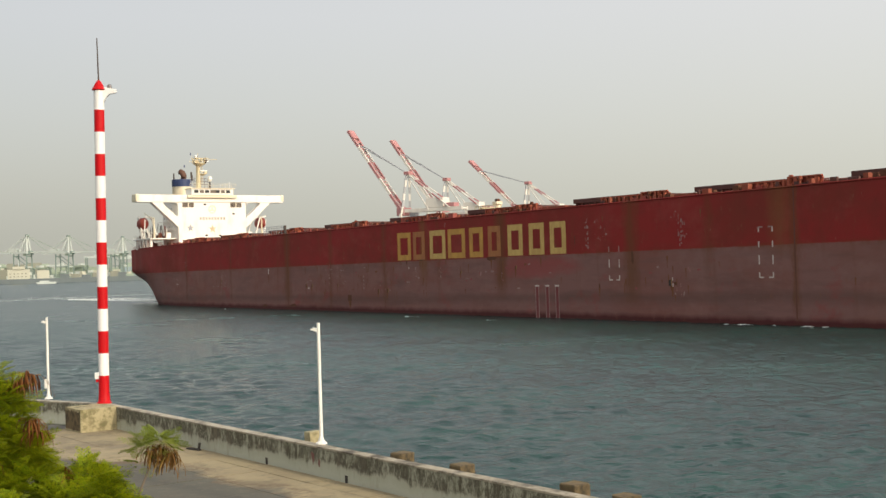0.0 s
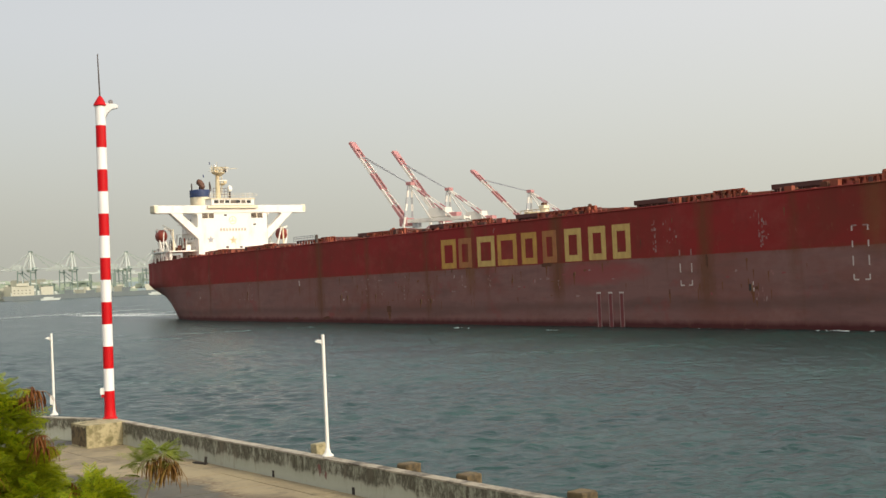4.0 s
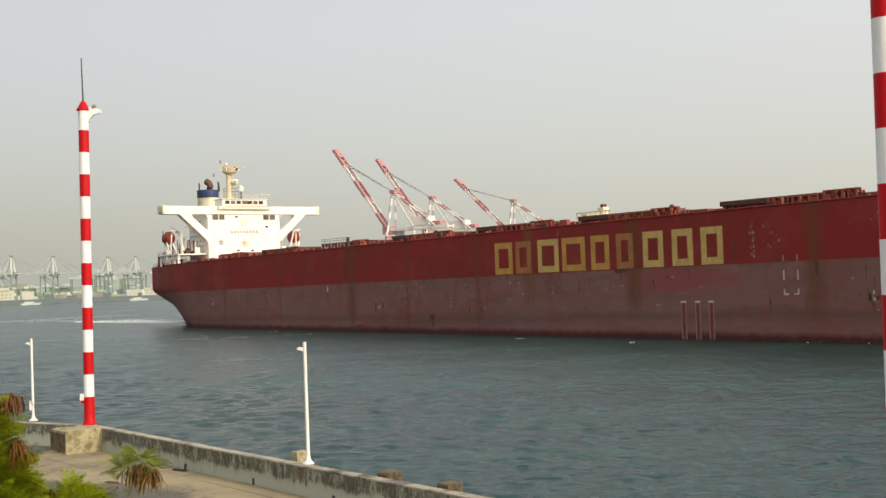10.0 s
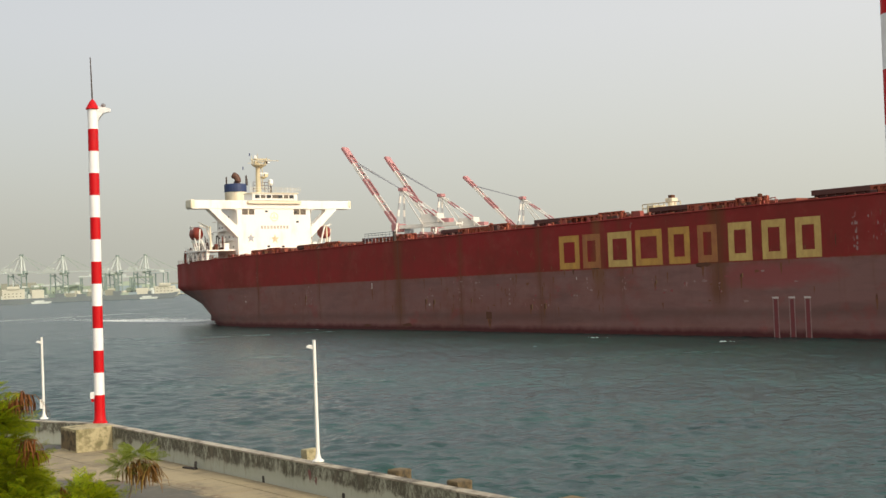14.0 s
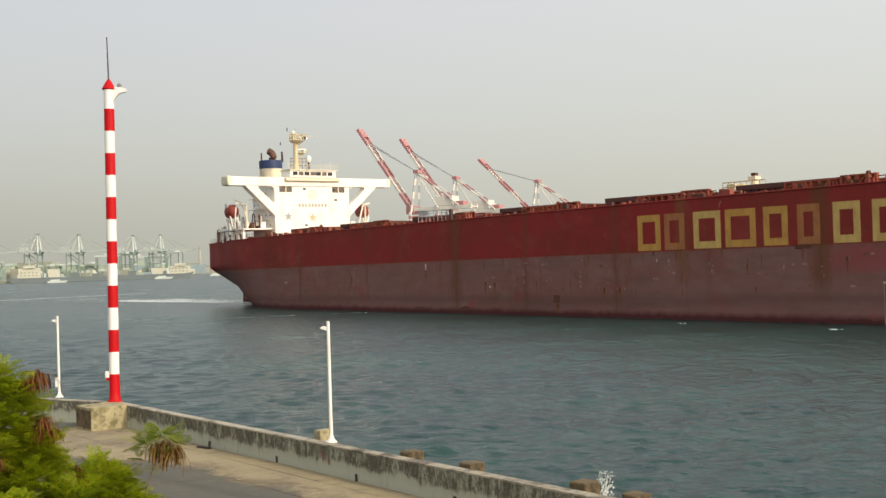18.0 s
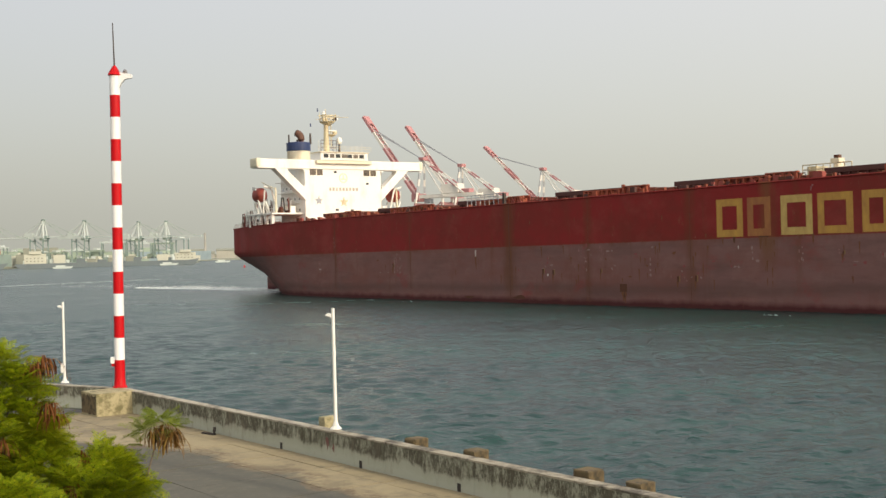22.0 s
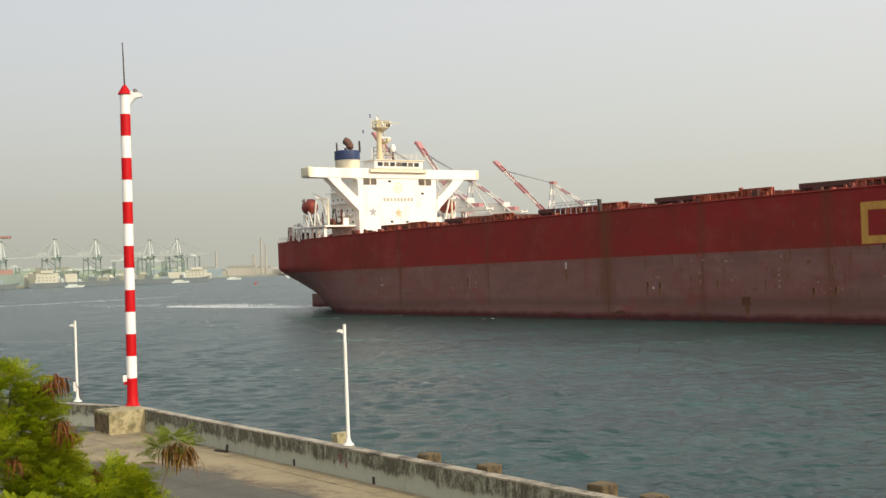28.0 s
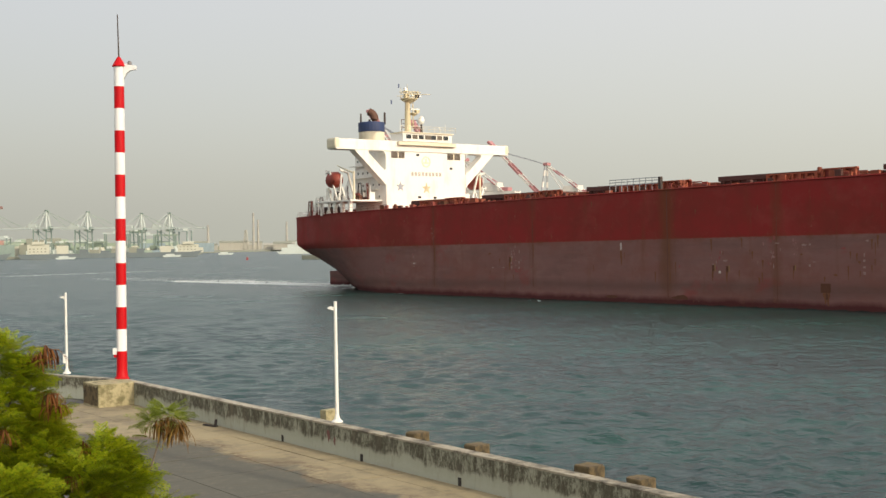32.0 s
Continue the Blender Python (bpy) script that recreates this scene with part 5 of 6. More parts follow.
        # ladders and boxes round the house
        for x, y, w, h in ((-91.0, 6.5, 1.6, 2.2), (-80.5, 8.0, 1.4, 1.6), (-86, 9.0, 2.0, 1.8)):
            part("deck_locker", bx(B(), x, x + w, y, y + 1.2, 18.85, 18.85 + h, 0.05), M["ship_white"], ship)
        bm = B()
        beam(bm, (-92.5, yy(9.6), 18.6), (-89.2, yy(9.6), 23.6), 0.2, 0.9)
        part("stair", bm, M["ship_white"], ship)
    # frames, ladders and posts of the crowded quarter deck
    rng = random.Random(14)
    for i in range(64):
        x, y = rng.uniform(-106, -79), rng.uniform(3.5, 10.2)
        y = max(y, MID - half_at(x, 16) + 1)
        z = 18.8 if x > -92 else deck_z(x) - 0.2
        h = rng.uniform(1.0, 4.2)
        kind = rng.choice(("post", "post", "frame", "locker"))
        bm = B()
        if kind == "post":
            rod(bm, (x, y, z), (x + rng.uniform(-0.5, 0.5), y, z + h), 0.14, 0.1, 6)
        elif kind == "frame":
            beam(bm, (x, y, z), (x + 0.5, y, z + h), 0.2, 0.2)
            beam(bm, (x + 1.9, y, z), (x + 1.4, y, z + h), 0.2, 0.2)
            beam(bm, (x + 0.5, y, z + h), (x + 1.4, y, z + h), 0.25, 0.25)
        else:
            box(bm, x, x + rng.uniform(0.6, 1.6), y, y + 0.8, z, z + h * 0.4, 0.04)
        part(kind, bm, M[rng.choice(("ship_white", "soot", "hatch_brown", "rust", "hatch_red"))], ship)
    # stern deck: winch house, rails, mooring gear
    z = deck_z(-103)
    for x0, x1, y0, y1, h, m in ((-104, -100, 11, 15, 2.4, "ship_white"), (-103, -99, 19, 24, 1.8, "hatch_brown"), (-108, -106, 12, 14, 1.3, "hatch_red"), (-98.5, -95, 8.5, 11.5, 2.0, "soot"), (-107, -104, 17, 21, 1.6, "deck_red")):
        part("mooring_winch", box(B(), x0, x1, y0, y1, z - 0.2, z + h, 0.15), M[m], ship)
    bm = B()
    pts = []
    for k in range(14):
        pts.append((-112.7, 11.2 + k * 1.58, deck_z(-113)))
    for k in range(8):
        u = -112.0 + k * 1.6
        pts.insert(0, (u, MID - half_at(u, deck_z(u)) + 0.3, deck_z(u)))
    for p in pts:
        rod(bm, p, (p[0], p[1], p[2] + 1.2), 0.05, n=5)
    for p, q in zip(pts, pts[1:]):
        for h in (0.4, 0.8, 1.2):
            rod(bm, (p[0], p[1], p[2] + h), (q[0], q[1], q[2] + h), 0.04, n=5)
    part("stern_rail", bm, M["ship_white"], ship)
    part("stern_light_mast", rod(B(), (-111, 18, z), (-111, 18, z + 5.5), 0.14, 0.08, 8), M["ship_white"], ship)


make_stern_gear()


def make_wake():
    """Broken foam behind the stern and along the side, carried with the ship."""
    rng = random.Random(2)
    bm = B()
    def blob(x, y, w, l, h=0.07):
        n = 7
        c = bm.verts.new((x, y, h))
        ring = [bm.verts.new((x + l * math.cos(2 * math.pi * i / n) * rng.uniform(0.5, 1.1), y + w * math.sin(2 * math.pi * i / n) * rng.uniform(0.5, 1.1), -0.06)) for i in range(n)]
        for i in range(n):
            bm.faces.new((c, ring[i], ring[(i + 1) % n]))
    for i in range(1500):
        k = rng.random() ** 1.3
        u = -108 - 140 * k
        y = 21.5 + rng.gauss(0, 1.5 + 6 * k) - 3 * k
        s = rng.uniform(0.08, 0.35) * (1 - 0.6 * k)
        blob(u, y, s * 0.8, s * 4.0)
    # the churned water close astern: a bright ragged edge with thinner foam behind it
    for i in range(2300):
        k = rng.random() ** 1.2
        u = -102 - 82 * k
        y = 17.5 - 4 * k + rng.gauss(0, 0.5 + 0.5 * k)
        if math.sin(u * 0.31) + math.sin(u * 0.83 + 1) + math.sin(u * 1.9) < -0.9:
            continue
        s = rng.uniform(0.15, 0.6) * (1 - 0.4 * k)
        blob(u, y, s, s * 3.2, rng.uniform(0.08, 0.3))
    for i in range(1300):
        k = rng.random()
        u = -106 - 78 * k
        y = 20.0 + rng.gauss(0, 2.0 + 4 * k) + 4 * k
        s = rng.uniform(0.06, 0.3)
        blob(u, y, s, s * 3.2, rng.uniform(0.04, 0.1))
    for i in range(16):
        blob(rng.uniform(-107, -101.5), 17.5 + rng.gauss(0, 2.0), rng.uniform(0.3, 0.7), rng.uniform(0.5, 1.0), rng.uniform(0.15, 0.5))
    for i in range(90):
        blob(rng.uniform(-107.2, -103.0), rng.uniform(22.6, 27.5), rng.uniform(0.3, 0.8), rng.uniform(0.4, 1.0), rng.uniform(0.3, 0.9))
    for i in range(420):
        u = rng.uniform(-128, -108)
        blob(u, 16.5 + 0.05 * (u + 108) + rng.gauss(0, 0.7), rng.uniform(0.15, 0.45), rng.uniform(0.5, 1.6), rng.uniform(0.08, 0.35))
    for i in range(200):
        u = rng.uniform(-112, -99)
        blob(u, 21.5 + rng.gauss(0, 2.4), rng.uniform(0.15, 0.5), rng.uniform(0.4, 1.2))
    for i in range(500):
        u = rng.uniform(118, 190)
        k = (u - 118) / 72
        if rng.random() > 0.1 + 0.9 * k * k or math.sin(u * 0.5) + math.sin(u * 0.23) < -0.2:
            continue
        y = -0.3 - abs(rng.gauss(0, 0.9))
        s = rng.uniform(0.08, 0.22) * (0.6 + k)
        blob(u, y, s, s * 5)
    for u, y in ((-14, -5.0), (71, -7.5), (96, -9.0)):
        for j in range(5):
            blob(u + rng.uniform(-2, 2), y + rng.uniform(-0.3, 0.3), rng.uniform(0.05, 0.14), rng.uniform(0.3, 0.8), 0.07)
    ob = part("wake_foam", bm, M["foam"])
    return tagged(ob, "broken white foam of the ship's wake", "foam", kind="stuff")


wake = make_wake()


def make_streak():
    """A thin old streak across the harbour: smooth water's sheen, drawn as pale flecks."""
    rng = random.Random(21)
    bm = B()
    a, b = Vector((-190, 410, 0)), Vector((-122, 498, 0))
    for i in range(420):
        p = a.lerp(b, rng.random()) + Vector((rng.gauss(0, 3.5), rng.gauss(0, 3.5), 0))
        l, w = rng.uniform(0.6, 2.4), rng.uniform(0.3, 0.9)
        c = bm.verts.new((p.x, p.y, rng.uniform(0.05, 0.1)))
        ring = [bm.verts.new((p.x + l * math.cos(k * 1.047) * rng.uniform(0.5, 1.1), p.y + w * math.sin(k * 1.047), -0.06)) for k in range(6)]
        for k in range(6):
            bm.faces.new((c, ring[k], ring[(k + 1) % 6]))
    tagged(part("sheen_streak", bm, M["sheen"]), "pale flecks standing in for a smooth band of water", "foam", kind="stuff")


make_streak()


def make_spray(wide, high, n, seed):
    """Drops thrown up where a wave breaks on the quay's outer face."""
    rng = random.Random(seed)
    bm = B()
    for i in range(n):
        k = rng.random()
        x, y, z = rng.gauss(0, wide * (0.3 + 0.4 * k)), rng.gauss(0, 0.15), high * k
        r = rng.uniform(0.008, 0.028) * (1.2 - 0.7 * k)
        top, low = bm.verts.new((x, y, z + r * 1.6)), bm.verts.new((x, y, z - r * 1.6))
        ring = [bm.verts.new((x + r * math.cos(a), y + r * math.sin(a), z)) for a in (0, 1.57, 3.14, 4.71)]
        for j in range(4):
            bm.faces.new((top, ring[j], ring[(j + 1) % 4]))
            bm.faces.new((low, ring[(j + 1) % 4], ring[j]))
    return tagged(part("wave_spray", bm, M["foam"]), "white drops of a wave breaking on the quay", "spray", kind="stuff")


spray_tall = make_spray(0.14, 0.8, 260, 41)
spray_low = make_spray(0.4, 0.2, 240, 42)


# ---- far shores ----
def polar(turn, dist, z=0.0):
    a = radians(turn)
    return Vector((dist * math.sin(a), dist * math.cos(a), z))


def make_far_land():
    front = [polar(-60, 1500), polar(-30, 1380), polar(-20, 1360), polar(-12.2, 1400), polar(-11.9, 2100), polar(-5, 2500), polar(2, 2500)]
    back = [polar(10, 4600), polar(-30, 4600), polar(-60, 4600)]
    bm = prism(B(), [(p.x, p.y) for p in front + back], "z", -2, 2.6)
    tagged(part("far_quay", bm, M["far_land"]), "hazy far container quay across the harbour", "quay", kind="structure")
    edge = Vector((-75, 880, 0))
    d = Vector((0.54, 0.84, 0))
    right = Vector((0.84, -0.54, 0))
    pts = [edge - d * 60, edge + d * 900, edge + d * 900 + right * 2500, edge - d * 60 + right * 2500]
    bm = prism(B(), [(p.x, p.y) for p in pts], "z", -2, 2.8)
    tagged(part("terminal_quay", bm, M["far_land"]), "grey container terminal ground behind the ship", "quay", kind="structure")


make_far_land()


def striped(name, parent, a, b, w, h, n, cols):
    """A bar in n painted bands, each a mesh of its own; the first carries the rest."""
    a, b = Vector(a), Vector(b)
    first = None
    for i in range(n):
        ob = part(name if first is None else "band", beam(B(), a.lerp(b, i / n), a.lerp(b, (i + 1) / n), w, h), cols[i % 2], first or parent)
        first = first or ob
    return first


def make_gantry_crane(name, at, turn, raised, cols, label, group, scale=1.0, striped_paint=True, length=66):
    """A ship-to-shore crane: portal legs, girder, boom (raised or level), A-frame, stays and machine house. x points to the water."""
    t = thing(name, at, label, "container crane", group, turn=turn)
    c1, c2, c3 = cols
    def pt(x, y, z):
        return (x * scale, y * scale, z * scale)
    # portal: four legs with sill beams
    for x in (12, -12):
        for y in (9, -9):
            striped("leg", t, pt(x, y, 0), pt(x, y * 0.75, 44), 1.6 * scale, 1.6 * scale, 6 if striped_paint else 1, (c1, c2))
        part("sill_beam", beam(B(), pt(x, -10, 3), pt(x, 10, 3), 1.6 * scale, 1.8 * scale), c1, t)
        part("portal_beam", beam(B(), pt(x, -8, 22), pt(x, 8, 22), 1.2 * scale, 1.6 * scale), c2, t)
    for y in (7, -7):
        bm = beam(B(), pt(12, y, 22), pt(-12, y, 22), 1.2 * scale, 1.6 * scale)
        beam(bm, pt(12, y, 24), pt(-12, y, 42), 0.8 * scale, 0.8 * scale)
        part("cross_brace", bm, c1, t)
    # fixed girder
    for y in (4, -4):
        part("girder", beam(B(), pt(14, y, 46), pt(-40, y, 46), 1.3 * scale, (2.6 if striped_paint else 3.2) * scale), c2, t)
    bm = B()
    for k in range(10):
        beam(bm, pt(14 - k * 6, -4, 46), pt(14 - k * 6, 4, 46), 0.5 * scale, 0.8 * scale)
    part("girder_tie", bm, c2, t)
    roof = 54.5 if striped_paint else 53
    part("machine_house", box(B(), -24 * scale, -9 * scale, -4.5 * scale, 4.5 * scale, 47.5 * scale, roof * scale, 0.3), c2, t)
    if striped_paint:
        part("winch_house", box(B(), -33, -26, -3.5, 3.5, 47.4, 50.4, 0.3), c1, t, "red winch house, haze in its colour")
    part("trolley_cab", box(B(), 2 * scale, 7 * scale, -2.5 * scale, 2.5 * scale, 41 * scale, 44.5 * scale, 0.3), c3, t)
    # A-frame
    apex = pt(9, 0, 74)
    for y in (5.5, -5.5):
        striped("frame_leg", t, pt(12, y, 44), pt(9, y * 0.3, 74), (1.5 if striped_paint else 2.1) * scale, (1.5 if striped_paint else 2.1) * scale, 6 if striped_paint else 1, (c2, c2) if not striped_paint else (c2, c3))
        striped("back_stay", t, pt(9, y * 0.3, 74), pt(-30, y, 47), 0.95 * scale, 0.95 * scale, 5 if striped_paint else 1, (c2, c1))
        bm = beam(B(), pt(9, y * 0.3, 73), pt(-12 if striped_paint else -3, y, 46), (0.7 if striped_paint else 1.7) * scale, (0.7 if striped_paint else 1.7) * scale)
        part("rear_leg", bm, c2, t)
    part("apex_block", box(B(), 6.5 * scale, 11 * scale, -3 * scale, 3 * scale, 73 * scale, 75.5 * scale, 0.2), c1, t)
    # boom
    ang = radians(raised)
    tip = (14 + length * math.cos(ang), 46 + length * math.sin(ang))
    up = (-math.sin(ang), math.cos(ang))
    for y in (3.2, -3.2):
        striped("boom", t, pt(14, y, 46), pt(tip[0], y, tip[1]), 1.1 * scale, 1.9 * scale, 5 if striped_paint else 1, (c1, c2) if striped_paint else (c2, c2))
    bm = B()
    for k in range(23):
        f = k / 22
        x, z = 14 + (tip[0] - 14) * f, 46 + (tip[1] - 46) * f
        beam(bm, pt(x, -3.2, z), pt(x, 3.2, z), 0.5 * scale, 0.7 * scale)
        if k < 22:
            g = (k + 1) / 22
            beam(bm, pt(x, 3.2 * (-1) ** k, z), pt(14 + (tip[0] - 14) * g, -3.2 * (-1) ** k, 46 + (tip[1] - 46) * g), 0.35 * scale, 0.5 * scale)
    part("boom_tie", bm, c1 if striped_paint else c2, t)
    # head block at the tip
    part("boom_head", beam(B(), pt(14 + (tip[0] - 14) * 0.9, 0, 46 + (tip[1] - 46) * 0.9), pt(tip[0], 0, tip[1]), 6.4 * scale, 2.4 * scale), c1, t)
    # hinge housing and trolley girder ends
    part("hinge_block", box(B(), 10 * scale, 17 * scale, -5 * scale, 5 * scale, 42.5 * scale, 48.5 * scale, 0.3), c1, t)
    part("upper_portal", beam(B(), pt(12, -8, 40), pt(12, 8, 40), 1.6 * scale, 2.2 * scale), c1, t)
    part("rear_portal", beam(B(), pt(-12, -8, 40), pt(-12, 8, 40), 1.6 * scale, 2.2 * scale), c1, t)
    # forestays
    for f, thick in ((0.80, 0.7),) if striped_paint else ((0.45, 0.3), (0.80, 0.3)):
        for y in (2.2, -2.2):
            bm = beam(B(), apex, pt(14 + (tip[0] - 14) * f + up[0] * 1.2, y, 46 + (tip[1] - 46) * f + up[1] * 1.2), thick * scale, thick * scale)
            part("forestay", bm, c3, t)
    return t


RED_WHITE = (M["crane_red"], M["crane_white"], M["crane_grey"])
# booms point over the water, across the line of the terminal's edge
WATER_TURN = math.degrees(math.atan2(0.54, -0.84))
for turn, dist, ang, reach in ((-1.40, 905, 53.3, 79.8), (0.41, 985, 53.5, 79.3), (4.26, 1062, 44.1, 73.6)):
    p = polar(turn, dist)
    off = Vector((math.cos(radians(WATER_TURN)), math.sin(radians(WATER_TURN)), 0)) * -9
    make_gantry_crane("gantry_crane", (p.x + off.x, p.y + off.y, 2.8), WATER_TURN, ang, RED_WHITE, "red and white striped container crane with raised boom", "red and white cranes", length=reach)

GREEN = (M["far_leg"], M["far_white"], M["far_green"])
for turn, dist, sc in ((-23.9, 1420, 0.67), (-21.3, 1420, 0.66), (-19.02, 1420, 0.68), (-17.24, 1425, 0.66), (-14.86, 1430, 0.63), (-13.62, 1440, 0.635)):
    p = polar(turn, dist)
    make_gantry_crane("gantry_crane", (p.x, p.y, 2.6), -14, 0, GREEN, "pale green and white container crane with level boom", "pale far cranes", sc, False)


def make_far_things():
    rng = random.Random(11)
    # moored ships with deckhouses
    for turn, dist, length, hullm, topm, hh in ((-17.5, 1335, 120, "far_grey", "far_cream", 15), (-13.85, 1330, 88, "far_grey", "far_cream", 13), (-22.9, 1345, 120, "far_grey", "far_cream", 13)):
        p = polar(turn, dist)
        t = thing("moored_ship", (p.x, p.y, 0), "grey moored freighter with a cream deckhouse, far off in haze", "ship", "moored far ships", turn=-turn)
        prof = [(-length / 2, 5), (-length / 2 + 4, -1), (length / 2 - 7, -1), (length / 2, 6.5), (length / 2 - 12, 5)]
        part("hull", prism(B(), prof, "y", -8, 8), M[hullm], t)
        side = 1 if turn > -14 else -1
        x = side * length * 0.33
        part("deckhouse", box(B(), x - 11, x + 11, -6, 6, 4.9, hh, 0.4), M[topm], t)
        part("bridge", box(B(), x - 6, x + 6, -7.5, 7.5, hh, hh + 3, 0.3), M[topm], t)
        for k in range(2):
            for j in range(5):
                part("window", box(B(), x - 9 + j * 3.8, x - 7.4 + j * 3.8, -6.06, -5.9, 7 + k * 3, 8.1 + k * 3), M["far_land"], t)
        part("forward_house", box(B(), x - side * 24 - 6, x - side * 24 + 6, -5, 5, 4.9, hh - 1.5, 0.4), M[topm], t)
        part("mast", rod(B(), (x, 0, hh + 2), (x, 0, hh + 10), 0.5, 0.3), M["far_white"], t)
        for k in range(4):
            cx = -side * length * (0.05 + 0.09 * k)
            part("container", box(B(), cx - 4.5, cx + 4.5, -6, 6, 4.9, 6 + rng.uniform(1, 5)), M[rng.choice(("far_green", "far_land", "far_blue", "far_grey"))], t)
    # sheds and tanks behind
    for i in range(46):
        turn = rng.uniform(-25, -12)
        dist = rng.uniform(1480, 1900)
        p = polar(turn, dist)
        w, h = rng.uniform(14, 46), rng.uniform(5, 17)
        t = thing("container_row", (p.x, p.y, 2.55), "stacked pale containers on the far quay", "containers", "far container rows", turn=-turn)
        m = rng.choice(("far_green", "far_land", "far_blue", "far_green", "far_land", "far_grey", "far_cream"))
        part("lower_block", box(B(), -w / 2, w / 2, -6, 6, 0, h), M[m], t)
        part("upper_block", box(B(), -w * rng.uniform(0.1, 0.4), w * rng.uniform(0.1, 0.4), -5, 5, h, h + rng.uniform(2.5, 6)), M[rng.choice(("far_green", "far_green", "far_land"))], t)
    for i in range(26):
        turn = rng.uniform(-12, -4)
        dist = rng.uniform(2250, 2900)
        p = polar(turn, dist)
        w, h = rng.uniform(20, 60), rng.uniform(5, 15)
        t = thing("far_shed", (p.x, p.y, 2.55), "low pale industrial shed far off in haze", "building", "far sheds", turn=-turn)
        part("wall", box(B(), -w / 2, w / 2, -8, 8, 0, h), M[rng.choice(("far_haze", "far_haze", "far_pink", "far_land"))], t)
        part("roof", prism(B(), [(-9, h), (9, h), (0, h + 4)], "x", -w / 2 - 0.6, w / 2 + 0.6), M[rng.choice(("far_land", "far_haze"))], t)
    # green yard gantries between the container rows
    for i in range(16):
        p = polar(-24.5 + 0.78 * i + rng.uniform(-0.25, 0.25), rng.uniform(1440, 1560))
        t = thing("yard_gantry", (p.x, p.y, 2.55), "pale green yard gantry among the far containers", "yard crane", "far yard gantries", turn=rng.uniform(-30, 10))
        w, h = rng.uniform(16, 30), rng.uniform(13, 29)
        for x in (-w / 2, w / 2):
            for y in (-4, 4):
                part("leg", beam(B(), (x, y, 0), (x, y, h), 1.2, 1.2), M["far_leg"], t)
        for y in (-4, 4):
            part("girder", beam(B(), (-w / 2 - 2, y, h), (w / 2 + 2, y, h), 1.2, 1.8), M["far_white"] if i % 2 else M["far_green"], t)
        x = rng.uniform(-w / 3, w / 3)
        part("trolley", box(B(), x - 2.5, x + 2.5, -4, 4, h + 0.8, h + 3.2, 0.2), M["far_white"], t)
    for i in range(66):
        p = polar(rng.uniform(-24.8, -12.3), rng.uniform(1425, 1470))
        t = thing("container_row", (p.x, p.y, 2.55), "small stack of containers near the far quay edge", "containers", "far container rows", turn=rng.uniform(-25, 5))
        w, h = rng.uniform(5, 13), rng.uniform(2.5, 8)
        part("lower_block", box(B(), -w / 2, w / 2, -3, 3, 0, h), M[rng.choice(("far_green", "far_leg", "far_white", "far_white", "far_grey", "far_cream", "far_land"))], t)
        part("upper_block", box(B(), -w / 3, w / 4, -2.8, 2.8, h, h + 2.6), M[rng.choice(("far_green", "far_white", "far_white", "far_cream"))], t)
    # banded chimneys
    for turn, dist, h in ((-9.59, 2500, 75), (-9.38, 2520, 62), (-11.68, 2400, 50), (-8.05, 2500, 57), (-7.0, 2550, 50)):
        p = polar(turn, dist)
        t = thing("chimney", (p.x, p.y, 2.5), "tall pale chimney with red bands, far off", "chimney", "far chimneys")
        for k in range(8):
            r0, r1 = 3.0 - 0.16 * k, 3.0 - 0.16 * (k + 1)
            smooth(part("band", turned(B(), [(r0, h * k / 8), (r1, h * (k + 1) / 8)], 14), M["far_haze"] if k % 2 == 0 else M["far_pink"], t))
    # green lattice tower
    p = polar(-9.95, 2300)
    t = thing("lattice_tower", (p.x, p.y, 2.5), "slim pale green tower on the far shore", "tower")
    bm = B()
    for x, y in ((-5, -5), (5, -5), (5, 5), (-5, 5)):
        beam(bm, (x, y, 0), (x * 0.2, y * 0.2, 38), 1.2, 1.2)
    for k in range(6):
        s_ = 5 * (1 - 0.8 * k / 6)
        beam(bm, (-s_, -s_, k * 6), (s_, -s_, k * 6 + 5), 0.8, 0.8)
        beam(bm, (s_, -s_, k * 6), (-s_, -s_, k * 6 + 5), 0.8, 0.8)
    part("frame", bm, M["far_haze"], t)
    # white ferry
    p = polar(-7.5, 1420)
    t = thing("ferry", (p.x, p.y, 0), "white passenger ferry crossing far off", "ferry", turn=8)
    part("hull", prism(B(), [(-26, 3), (-22, -0.5), (22, -0.5), (27, 3.6)], "y", -4, 4), M["far_white"], t)
    part("cabin", box(B(), -20, 16, -3.5, 3.5, 2.9, 7.4, 0.4), M["far_white"], t)
    part("upper_cabin", box(B(), -13, 9, -3.2, 3.2, 7.4, 11.2, 0.4), M["far_white"], t)
    part("wheelhouse", box(B(), -4, 5, -3, 3, 11.2, 14.2, 0.4), M["far_white"], t)
    part("mast", rod(B(), (0, 0, 14), (0, 0, 21), 0.4), M["far_white"], t)
    # small boats near the far quay
    for turn, dist in ((-18.05, 1230), (-13.35, 1290), (-10.9, 1500)):
        p = polar(turn, dist)
        t = thing("harbour_boat", (p.x, p.y, 0), "small white harbour boat far off", "boat", "far boats", turn=-turn)
        part("hull", prism(B(), [(-9, 1.7), (-8, -0.4), (8, -0.4), (10, 2.0)], "y", -2.4, 2.4), M["far_white"], t)
        part("cabin", box(B(), -6, 3, -1.7, 1.7, 1.6, 3.2, 0.2), M["far_white"], t)
    # red buoy
    p = polar(-9.9, 880)
    t = thing("buoy", (p.x, p.y, 0), "small red channel buoy afloat", "buoy")
